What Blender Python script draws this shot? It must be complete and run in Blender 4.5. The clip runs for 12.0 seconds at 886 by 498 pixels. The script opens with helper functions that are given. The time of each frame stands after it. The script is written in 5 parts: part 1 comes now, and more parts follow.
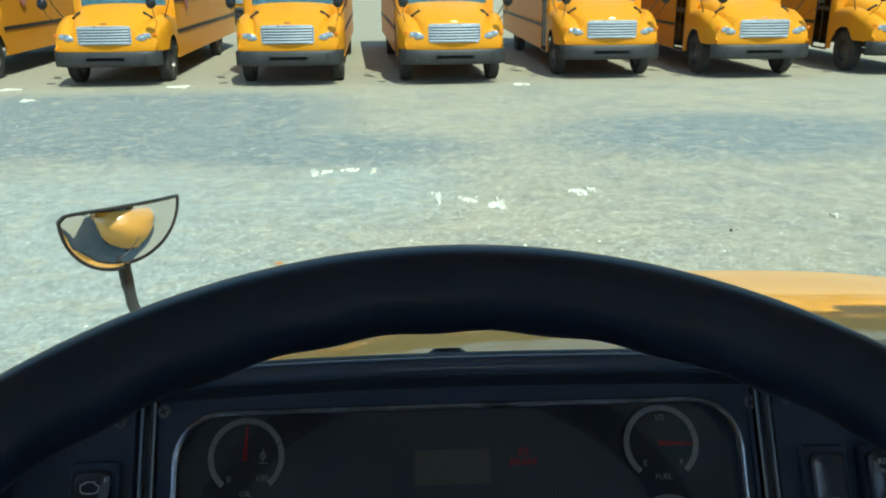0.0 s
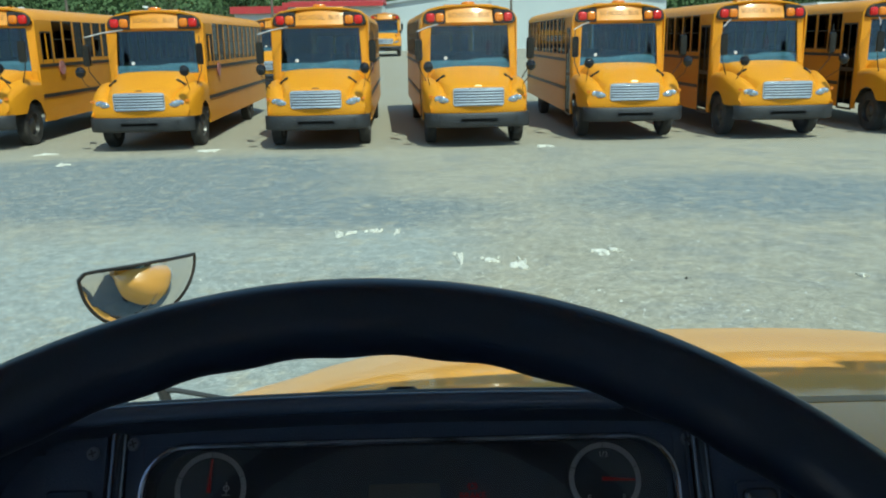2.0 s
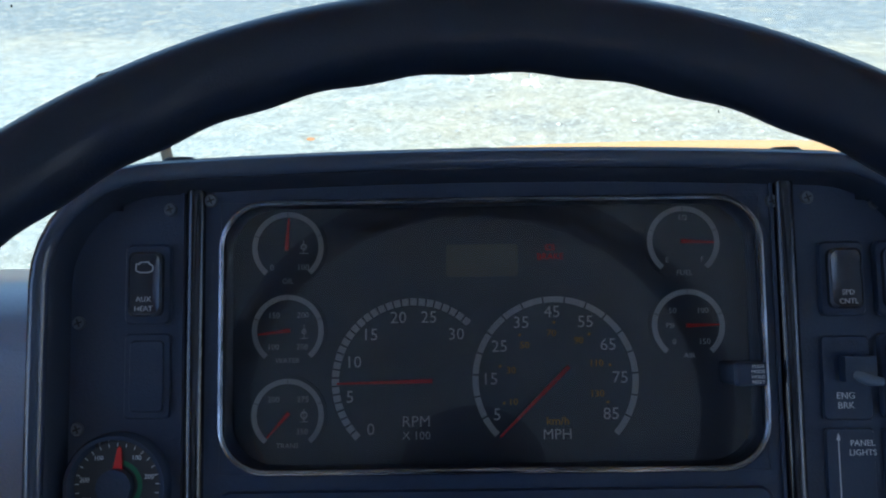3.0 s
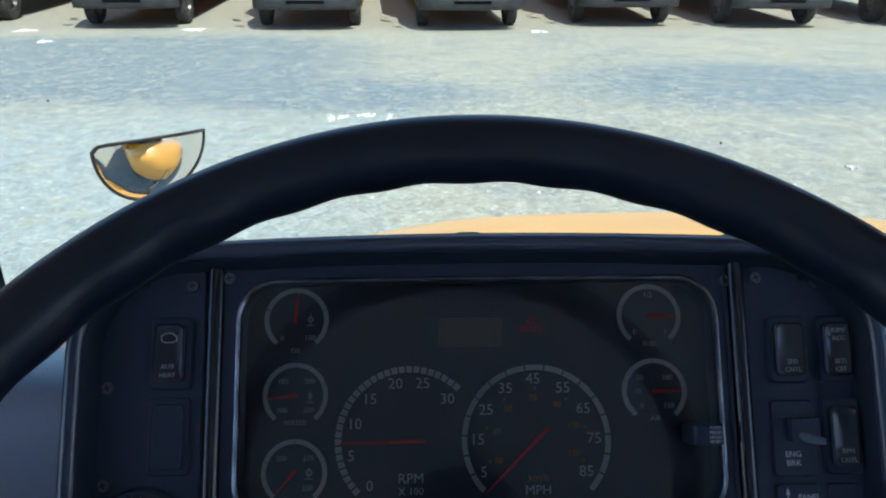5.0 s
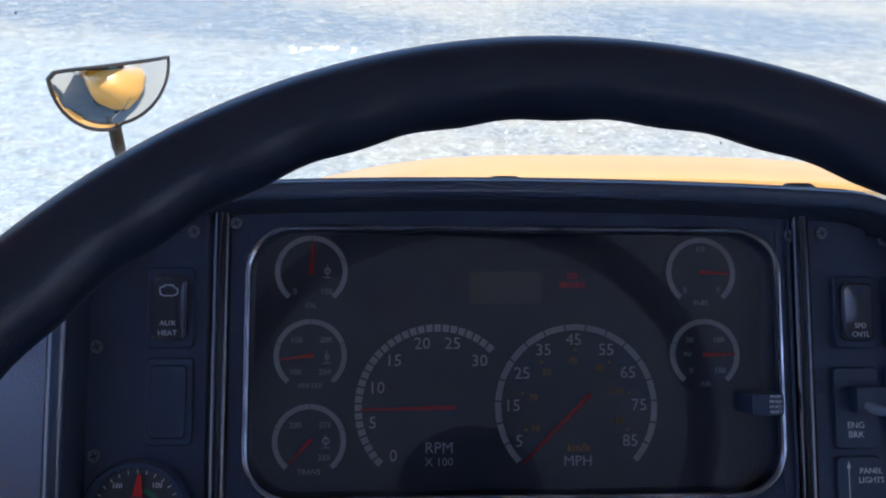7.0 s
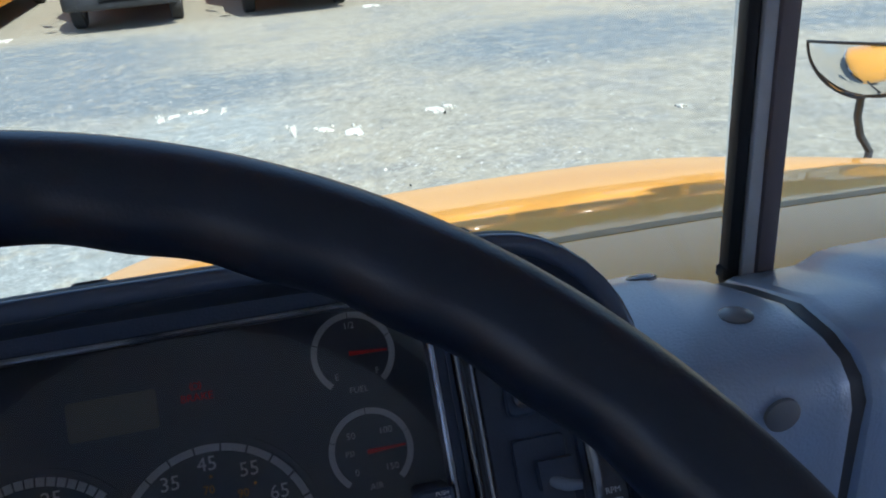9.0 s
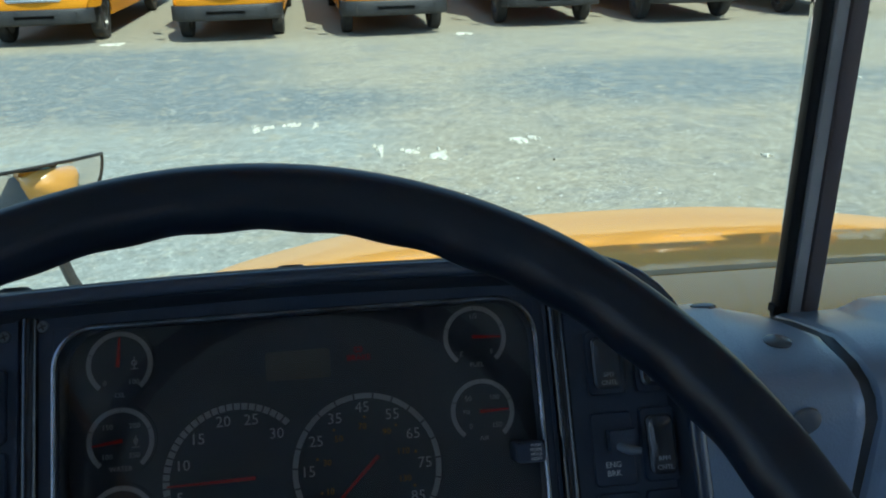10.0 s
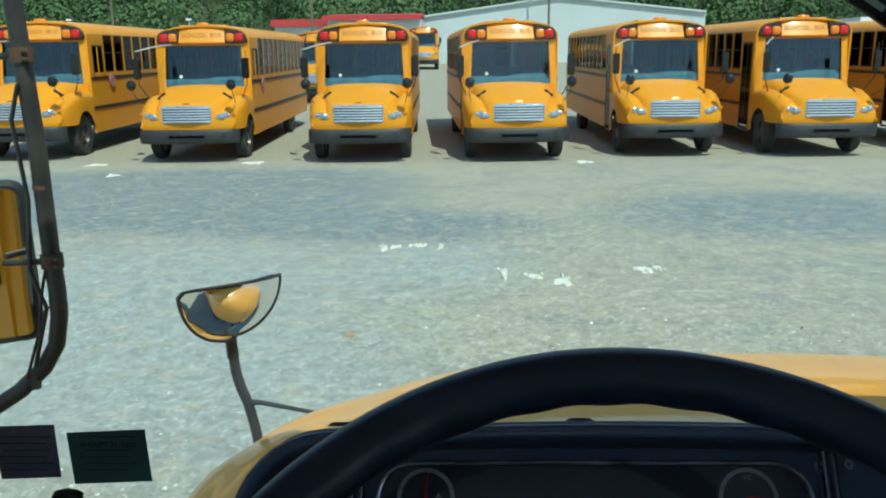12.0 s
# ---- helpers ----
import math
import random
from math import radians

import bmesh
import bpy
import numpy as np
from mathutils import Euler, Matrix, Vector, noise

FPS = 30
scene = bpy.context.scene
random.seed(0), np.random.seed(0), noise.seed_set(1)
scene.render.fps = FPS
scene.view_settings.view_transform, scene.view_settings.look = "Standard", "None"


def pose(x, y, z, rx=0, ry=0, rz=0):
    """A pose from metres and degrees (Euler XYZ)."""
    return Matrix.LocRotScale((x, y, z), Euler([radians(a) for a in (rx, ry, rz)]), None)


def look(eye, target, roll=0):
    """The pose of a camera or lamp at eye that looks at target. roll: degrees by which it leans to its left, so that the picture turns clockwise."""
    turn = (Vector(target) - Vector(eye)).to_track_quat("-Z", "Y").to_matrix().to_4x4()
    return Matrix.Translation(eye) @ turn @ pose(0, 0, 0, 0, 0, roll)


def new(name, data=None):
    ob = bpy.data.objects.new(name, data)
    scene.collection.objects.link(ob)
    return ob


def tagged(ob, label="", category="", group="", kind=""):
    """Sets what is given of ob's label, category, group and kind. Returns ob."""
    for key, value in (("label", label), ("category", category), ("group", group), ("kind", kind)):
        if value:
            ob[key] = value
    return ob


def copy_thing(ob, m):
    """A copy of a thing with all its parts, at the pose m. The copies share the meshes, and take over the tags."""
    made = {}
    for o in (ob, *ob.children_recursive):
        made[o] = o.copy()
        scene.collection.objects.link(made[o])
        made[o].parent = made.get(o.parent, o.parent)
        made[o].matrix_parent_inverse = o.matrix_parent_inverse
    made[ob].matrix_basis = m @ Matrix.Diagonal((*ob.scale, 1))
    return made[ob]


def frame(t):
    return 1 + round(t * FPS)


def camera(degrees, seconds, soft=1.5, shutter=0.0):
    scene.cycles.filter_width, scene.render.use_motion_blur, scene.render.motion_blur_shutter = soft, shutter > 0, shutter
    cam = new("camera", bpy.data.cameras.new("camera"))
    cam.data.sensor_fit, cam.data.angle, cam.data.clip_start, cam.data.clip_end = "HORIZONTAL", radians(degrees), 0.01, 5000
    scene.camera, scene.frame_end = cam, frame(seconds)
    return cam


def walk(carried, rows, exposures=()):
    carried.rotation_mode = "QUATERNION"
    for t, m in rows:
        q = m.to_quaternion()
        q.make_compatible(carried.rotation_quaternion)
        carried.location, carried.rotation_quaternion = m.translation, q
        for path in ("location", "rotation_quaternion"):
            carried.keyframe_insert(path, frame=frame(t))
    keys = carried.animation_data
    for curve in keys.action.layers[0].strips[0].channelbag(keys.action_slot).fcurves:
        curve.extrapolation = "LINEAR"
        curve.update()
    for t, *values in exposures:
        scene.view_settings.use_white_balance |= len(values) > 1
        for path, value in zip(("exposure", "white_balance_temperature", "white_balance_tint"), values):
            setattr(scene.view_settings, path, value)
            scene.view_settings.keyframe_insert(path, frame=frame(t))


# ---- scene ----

cam = camera(56.54, 12.0, soft=2.0)
EXPOSURES = [(0, 0.59, 6340, 7), (0.5, 0.25, 6190, 8), (1.0, 0.14, 6090, 9), (2.0, 0.21, 6040, 9), (2.5, 0.26, 6040, 9), (3.0, 1.23, 5760, 21), (5.0, 0.82, 5890, 21), (6.5, 1.11, 5690, 34), (8.5, 0.99, 5820, 38), (9.0, 0.75, 5970, 27), (9.5, 0.5, 5990, 13), (10.5, 0.5, 6040, 9), (11.0, 0.52, 6040, 9), (11.5, 0.36, 5940, 9), (12.0, 0.28, 5960, 9)]
# the cab leans and turns a little against the lot
CAB = Matrix.Translation((-0.13, -0.61, 0)) @ Matrix.Rotation(radians(-1.44), 4, "Z") @ Matrix.Translation((0.13, 0.61, 0)) @ Matrix.Rotation(radians(-0.607), 4, "Y")
PATH = [
    (0, (-0.0647, -0.4519, 2.2645), (-0.0115, 1.4423, 1.6250), -1.04),
    (0.5, (-0.1275, -0.4517, 2.2738), (-0.2225, 1.4760, 1.7494), -0.96),
    (1, (-0.1079, -0.4339, 2.2798), (-0.2428, 1.5045, 1.8060), -1.89),
    (1.5, (-0.0517, -0.4882, 2.2723), (-0.1221, 1.4547, 1.8028), -3.10),
    (2, (-0.0144, -0.4931, 2.2642), (-0.0235, 1.4443, 1.7681), -1.63),
    (2.5, (-0.0198, -0.4706, 2.2402), (-0.0519, 1.4231, 1.5977), -1.99),
    (3, (-0.0671, -0.4920, 2.2191), (-0.0948, 1.3004, 1.3209), -1.26),
    (3.2, (-0.0911, -0.4948, 2.2192), (-0.1286, 1.2685, 1.2760), -0.31),
    (4.8, (-0.0890, -0.5354, 2.2617), (-0.1138, 1.2985, 1.4888), -0.48),
    (5, (-0.0745, -0.5528, 2.2564), (-0.0561, 1.2912, 1.5070), -0.42),
    (5.5, (-0.0923, -0.5424, 2.2419), (0.0362, 1.3098, 1.4985), 1.40),
    (6, (-0.0864, -0.5356, 2.2292), (0.0231, 1.2953, 1.4414), 1.34),
    (6.5, (-0.1232, -0.5061, 2.2137), (-0.0581, 1.3170, 1.3940), 2.43),
    (6.7, (-0.1281, -0.4950, 2.2363), (-0.0242, 1.2911, 1.3424), 2.88),
    (8.3, (-0.0093, -0.4514, 2.2093), (0.1600, 1.3688, 1.3980), -3.68),
    (8.5, (0.0283, -0.4181, 2.2120), (0.2534, 1.3961, 1.4007), -4.58),
    (9, (0.0738, -0.4079, 2.2174), (0.3954, 1.3896, 1.4014), -5.05),
    (9.5, (0.0550, -0.4245, 2.2447), (0.3245, 1.3934, 1.4555), -4.17),
    (10, (0.0184, -0.5534, 2.2747), (0.1784, 1.2941, 1.5257), -1.98),
    (10.5, (-0.0216, -0.4971, 2.2640), (0.1090, 1.3749, 1.5721), 0.69),
    (11, (-0.0572, -0.4907, 2.2704), (0.0573, 1.4046, 1.6420), 1.70),
    (11.5, (-0.0986, -0.5922, 2.3260), (-0.1026, 1.3346, 1.7901), -0.61),
    (12, (-0.1339, -0.6177, 2.3381), (-0.2222, 1.3252, 1.8718), -1.32),
]
walk(cam, [(t, CAB @ look(eye, target, roll)) for t, eye, target, roll in PATH], EXPOSURES)

# ---- light ----
SUN = Vector((0.29, -0.625, 1.0)).normalized()      # the way to the sun
world = bpy.data.worlds.new("world")
scene.world = world
world.use_nodes = True
wn = world.node_tree.nodes
sky = wn.new("ShaderNodeTexSky")
sky.sky_type, sky.sun_disc = "NISHITA", False
sky.dust_density, sky.ozone_density = 0.8, 3.0
sky.sun_elevation = math.asin(SUN.z)
sky.sun_rotation = math.atan2(SUN.x, SUN.y)
wn["Background"].inputs["Strength"].default_value = 0.15
world.node_tree.links.new(sky.outputs[0], wn["Background"].inputs["Color"])
sun_data = bpy.data.lights.new("sun", "SUN")
sun_data.energy, sun_data.angle, sun_data.color = 3.9, radians(0.55), (1.0, 0.95, 0.87)
sun = new("sun", sun_data)
sun.matrix_world = Matrix.Translation((0, -20, 40)) @ SUN.to_track_quat("Z", "Y").to_matrix().to_4x4()

# ---- materials ----


def mat(name, color, rough=0.5, metal=0.0, second=None, scale=8.0, fine=0.0, bump=0.0, bump_scale=200.0, spec=0.5, vary=0.0):
    """Plain paint, plastic or metal with broad stains (second colour), fine grain and relief."""
    m = bpy.data.materials.new(name)
    m.use_nodes = True
    nt = m.node_tree
    bs = nt.nodes["Principled BSDF"]
    bs.inputs["Roughness"].default_value = rough
    bs.inputs["Metallic"].default_value = metal
    bs.inputs["Specular IOR Level"].default_value = spec
    bs.inputs["Base Color"].default_value = (*color, 1)
    co = nt.nodes.new("ShaderNodeTexCoord")
    if second:
        n1 = nt.nodes.new("ShaderNodeTexNoise")
        n1.inputs["Scale"].default_value, n1.inputs["Detail"].default_value = scale, 6
        nt.links.new(co.outputs["Object"], n1.inputs["Vector"])
        ramp = nt.nodes.new("ShaderNodeMapRange")
        ramp.inputs["From Min"].default_value, ramp.inputs["From Max"].default_value = 0.35, 0.7
        nt.links.new(n1.outputs["Fac"], ramp.inputs["Value"])
        mix = nt.nodes.new("ShaderNodeMix")
        mix.data_type = "RGBA"
        mix.inputs["A"].default_value, mix.inputs["B"].default_value = (*color, 1), (*second, 1)
        nt.links.new(ramp.outputs[0], mix.inputs["Factor"])
        last = mix.outputs["Result"]
        if vary:
            info = nt.nodes.new("ShaderNodeObjectInfo")
            hsv = nt.nodes.new("ShaderNodeHueSaturation")
            vr = nt.nodes.new("ShaderNodeMapRange")
            vr.inputs["To Min"].default_value, vr.inputs["To Max"].default_value = 1 - vary, 1 + vary
            nt.links.new(info.outputs["Random"], vr.inputs["Value"])
            nt.links.new(vr.outputs[0], hsv.inputs["Value"])
            nt.links.new(last, hsv.inputs["Color"])
            last = hsv.outputs["Color"]
        nt.links.new(last, bs.inputs["Base Color"])
        rr = nt.nodes.new("ShaderNodeMapRange")
        rr.inputs["To Min"].default_value, rr.inputs["To Max"].default_value = max(rough - 0.08, 0.02), min(rough + 0.12, 1)
        nt.links.new(n1.outputs["Fac"], rr.inputs["Value"])
        nt.links.new(rr.outputs[0], bs.inputs["Roughness"])
    if bump:
        n2 = nt.nodes.new("ShaderNodeTexNoise")
        n2.inputs["Scale"].default_value, n2.inputs["Detail"].default_value = bump_scale, 3
        nt.links.new(co.outputs["Object"], n2.inputs["Vector"])
        bp = nt.nodes.new("ShaderNodeBump")
        bp.inputs["Strength"].default_value, bp.inputs["Distance"].default_value = bump, 0.001
        nt.links.new(n2.outputs["Fac"], bp.inputs["Height"])
        nt.links.new(bp.outputs[0], bs.inputs["Normal"])
    return m


def glass_mat(name, tint, gloss=0.03, rough=0.0):
    """A thin pane: clear or tinted, with a mirror reflection that grows at grazing angles."""
    m = bpy.data.materials.new(name)
    m.use_nodes = True
    nt = m.node_tree
    nt.nodes.remove(nt.nodes["Principled BSDF"])
    tr, gl, mx, fr = (nt.nodes.new(k) for k in ("ShaderNodeBsdfTransparent", "ShaderNodeBsdfGlossy", "ShaderNodeMixShader", "ShaderNodeFresnel"))
    tr.inputs["Color"].default_value = (*tint, 1)
    gl.inputs["Roughness"].default_value = rough
    fr.inputs["IOR"].default_value = 1.0 + gloss * 15
    nt.links.new(fr.outputs[0], mx.inputs[0])
    nt.links.new(tr.outputs[0], mx.inputs[1])
    nt.links.new(gl.outputs[0], mx.inputs[2])
    nt.links.new(mx.outputs[0], nt.nodes["Material Output"].inputs["Surface"])
    return m


def glow_mat(name, color, strength):
    m = mat(name, color, 0.4)
    bs = m.node_tree.nodes["Principled BSDF"]
    bs.inputs["Emission Color"].default_value = (*color, 1)
    bs.inputs["Emission Strength"].default_value = strength
    return m


YELLOW = mat("bus_yellow_paint", (0.72, 0.292, 0.012), 0.45, 0, (0.67, 0.265, 0.014), 1.7, spec=0.18, vary=0.04)
# bus yellow for the driven hood, sunny sheen and glare lightened into its base
HOODYELLOW = mat("glare_paled_yellow_paint", (1.0, 0.47, 0.085), 0.40, 0, (0.98, 0.44, 0.07), 1.7, spec=0.15)
HOODYELLOW.node_tree.nodes["Principled BSDF"].inputs["Coat Weight"].default_value = 0.6
HOODYELLOW.node_tree.nodes["Principled BSDF"].inputs["Coat Roughness"].default_value = 0.045
HOODYELLOW.node_tree.nodes["Principled BSDF"].inputs["Coat IOR"].default_value = 1.6
YELLOW.node_tree.nodes["Principled BSDF"].inputs["Coat Weight"].default_value = 0.15
YELLOW.node_tree.nodes["Principled BSDF"].inputs["Coat Roughness"].default_value = 0.06
BROWNGAP = mat("seam_gap_brown", (0.42, 0.25, 0.09), 0.45, 0, (0.32, 0.19, 0.06), 9)
BLACK = mat("black_paint", (0.012, 0.012, 0.013), 0.45, 0, (0.03, 0.028, 0.026), 4)
BUMPER = mat("weathered_black_bumper", (0.014, 0.015, 0.017), 0.5, 0, (0.032, 0.032, 0.034), 3)
RUBBER = mat("tyre_rubber", (0.014, 0.014, 0.014), 0.85, 0, (0.05, 0.045, 0.04), 6)
STEEL = mat("dark_wheel_steel", (0.05, 0.05, 0.05), 0.35, 0.5, (0.10, 0.09, 0.08), 9)
CHROME = mat("chrome", (0.62, 0.64, 0.67), 0.12, 1.0, (0.55, 0.56, 0.58), 20)
GRILLEMETAL = mat("bright_grille_metal", (0.56, 0.60, 0.64), 0.28, 0.5, (0.48, 0.52, 0.56), 12)
SATIN = mat("bright_arm_metal", (0.70, 0.70, 0.68), 0.35, 0.4, (0.6, 0.6, 0.58), 12)
BADGE = mat("brown_badge", (0.30, 0.13, 0.03), 0.25, 0.3, (0.24, 0.10, 0.03), 30)
SLOTSHADE = mat("painted_slot_shade", (0.002, 0.002, 0.002), 0.9, spec=0.1)
GLOSSBLACK = mat("glossy_black_plastic", (0.006, 0.006, 0.007), 0.12, 0, (0.010, 0.010, 0.011), 6)
SIGNPAINT = mat("glossy_sign_yellow", (0.76, 0.30, 0.02), 0.40, 0, (0.70, 0.27, 0.02), 1.7, spec=0.3)
SIGNPAINT.node_tree.nodes["Principled BSDF"].inputs["Coat Weight"].default_value = 1.0
SIGNPAINT.node_tree.nodes["Principled BSDF"].inputs["Coat Roughness"].default_value = 0.10
GREYTRIM = mat("grille_dark", (0.02, 0.02, 0.022), 0.5)
TINTED = glass_mat("tinted_bus_glass", (0.09, 0.10, 0.10), 0.009)
CLEAR = glass_mat("green_tinted_windshield_glass", (0.885, 0.955, 0.885), 0.02)
SIDEGLASS = glass_mat("clear_side_glass", (0.93, 0.95, 0.94), 0.02)
LAMPGLASS = mat("headlamp_glass", (0.26, 0.31, 0.38), 0.05, 0.6, (0.50, 0.56, 0.62), 14)
WSGLASS = glass_mat("parked_windshield_glass", (0.36, 0.56, 0.70), 0.043, 0.05)
SIGNINK = mat("faded_sign_ink", (0.26, 0.115, 0.015), 0.6)
REDLENS = mat("red_lens", (0.58, 0.012, 0.010), 0.15)
FADEDRED = mat("faded_red_sign", (0.42, 0.11, 0.10), 0.5, 0, (0.55, 0.30, 0.28), 9)
AMBERLENS = mat("amber_lens", (0.72, 0.20, 0.010), 0.15)
ROOFWHITE = mat("white_roof_paint", (0.75, 0.74, 0.72), 0.5, 0, (0.62, 0.6, 0.57), 2)
BUSDASH = mat("pale_dash", (0.52, 0.53, 0.45), 0.7, 0, (0.36, 0.38, 0.34), 5)
# seats carry the windshield's blue reflected veil in their colour
BUSSEAT = mat("veil_blue_seat_vinyl", (0.07, 0.12, 0.18), 0.6, 0, (0.06, 0.10, 0.15), 3)
BUSINSIDE = mat("bus_interior_grey", (0.07, 0.09, 0.11), 0.7, 0, (0.09, 0.10, 0.12), 3)

# ---- mesh helpers ----


def part(name, bm, material, parent=None, label="", smooth=True, bevel=0.0):
    """Link a bmesh as one mesh object under a thing or a part."""
    if bevel:
        sharp = [e for e in bm.edges if e.is_manifold and e.calc_face_angle(0) > 0.6]
        bmesh.ops.bevel(bm, geom=sharp, offset=bevel, segments=2, affect="EDGES", profile=0.6, clamp_overlap=True)
    bmesh.ops.recalc_face_normals(bm, faces=bm.faces[:])
    me = bpy.data.meshes.new(name)
    bm.to_mesh(me)
    bm.free()
    mats = material if isinstance(material, (list, tuple)) else [material]
    for m in mats:
        me.materials.append(m)
    if smooth:
        me.shade_smooth()
        me.set_sharp_from_angle(angle=radians(35))
    ob = new(name, me)
    if parent:
        ob.parent = parent
    if label:
        ob["label"] = label
    return ob


def empty(name, m=None, **tags):
    ob = new(name)
    ob.empty_display_size = 0.1
    if m is not None:
        ob.matrix_world = m
    tagged(ob, **tags)
    return ob


def box(bm, x0, x1, y0, y1, z0, z1, m=None):
    vs = [bm.verts.new((x, y, z)) for x in (x0, x1) for y in (y0, y1) for z in (z0, z1)]
    for f in ((0, 1, 3, 2), (4, 6, 7, 5), (0, 4, 5, 1), (2, 3, 7, 6), (0, 2, 6, 4), (1, 5, 7, 3)):
        bm.faces.new([vs[i] for i in f])
    if m is not None:
        bmesh.ops.transform(bm, matrix=m, verts=vs)
    return vs


def boxed(x0, x1, y0, y1, z0, z1, m=None):
    bm = bmesh.new()
    box(bm, x0, x1, y0, y1, z0, z1, m)
    return bm


def loft(rows, close_u=False, close_v=False, cap=False):
    """A surface through rows of points."""
    bm = bmesh.new()
    grid = [[bm.verts.new(p) for p in r] for r in rows]
    nr, nc = len(grid), len(grid[0])
    for i in range(nr if close_v else nr - 1):
        for j in range(nc if close_u else nc - 1):
            a, b, c, d = grid[i][j], grid[i][(j + 1) % nc], grid[(i + 1) % nr][(j + 1) % nc], grid[(i + 1) % nr][j]
            try:
                bm.faces.new((a, b, c, d))
            except ValueError:
                pass
    if cap:
        bm.faces.new(grid[0])
        bm.faces.new(grid[-1][::-1])
    return bm


def thick(bm, t):
    """Give an open sheet a thickness."""
    bmesh.ops.recalc_face_normals(bm, faces=bm.faces[:])
    bmesh.ops.solidify(bm, geom=bm.faces[:], thickness=t)
    return bm


def tube(points, r, n=10, closed=False):
    """A round bar along points; r a number or one radius per point."""
    pts = [Vector(p) for p in points]
    rows = []
    up = None
    for i, p in enumerate(pts):
        a = pts[i - 1] if (i or closed) else p
        b = pts[(i + 1) % len(pts)] if (i < len(pts) - 1 or closed) else p
        d = (b - a).normalized()
        if up is None:
            up = d.orthogonal().normalized()
        side = d.cross(up).normalized()
        up = side.cross(d).normalized()
        rr = r[i] if isinstance(r, (list, tuple)) else r
        rows.append([p + (math.cos(k / n * math.tau) * side + math.sin(k / n * math.tau) * up) * rr for k in range(n)])
    return loft(rows, close_u=True, close_v=closed, cap=not closed)


def disc(bm, r, z0, z1, n=32, m=None, r1=None):
    """A round plug from z0 to z1."""
    r1 = r if r1 is None else r1
    lo = [bm.verts.new((r * math.cos(a / n * math.tau), r * math.sin(a / n * math.tau), z0)) for a in range(n)]
    hi = [bm.verts.new((r1 * math.cos(a / n * math.tau), r1 * math.sin(a / n * math.tau), z1)) for a in range(n)]
    for i in range(n):
        bm.faces.new((lo[i], lo[(i + 1) % n], hi[(i + 1) % n], hi[i]))
    bm.faces.new(hi)
    bm.faces.new(lo[::-1])
    if m is not None:
        bmesh.ops.transform(bm, matrix=m, verts=lo + hi)
    return bm


def rounded(x0, x1, y0, y1, r, n=6):
    """The outline of a rectangle with round corners."""
    out = []
    for cx, cy, a0 in ((x1 - r, y1 - r, 0), (x0 + r, y1 - r, 90), (x0 + r, y0 + r, 180), (x1 - r, y0 + r, 270)):
        for k in range(n + 1):
            a = radians(a0 + 90 * k / n)
            out.append((cx + r * math.cos(a), cy + r * math.sin(a)))
    return out


def slab(outline, z0, z1, edge=0.0):
    """A plate with the given outline, its upper edge eased."""
    rows = [[(x, y, z0) for x, y in outline]]
    cx = sum(p[0] for p in outline) / len(outline)
    cy = sum(p[1] for p in outline) / len(outline)
    if edge:
        rows.append([(x, y, z1 - edge) for x, y in outline])
        inn = []
        for x, y in outline:
            d = Vector((cx - x, cy - y))
            d = d.normalized() * edge
            inn.append((x + d.x, y + d.y, z1))
        rows.append(inn)
    else:
        rows.append([(x, y, z1) for x, y in outline])
    return loft(rows, close_u=True, cap=True)


def lettering(body, size, z=0.0004, bold=0.0):
    """Flat raised letters with the built-in font, centred on the origin."""
    cu = bpy.data.curves.new("letters", "FONT")
    cu.body, cu.size, cu.align_x, cu.align_y = body, size, "CENTER", "CENTER"
    cu.extrude, cu.offset, cu.resolution_u = z, bold, 2
    ob = bpy.data.objects.new("letters", cu)
    me = bpy.data.meshes.new_from_object(ob)
    bm = bmesh.new()
    bm.from_mesh(me)
    bpy.data.objects.remove(ob)
    bpy.data.meshes.remove(me)
    bpy.data.curves.remove(cu)
    return bm


def moved(bm, m):
    bmesh.ops.transform(bm, matrix=m, verts=bm.verts[:])
    return bm

# ---- ground ----


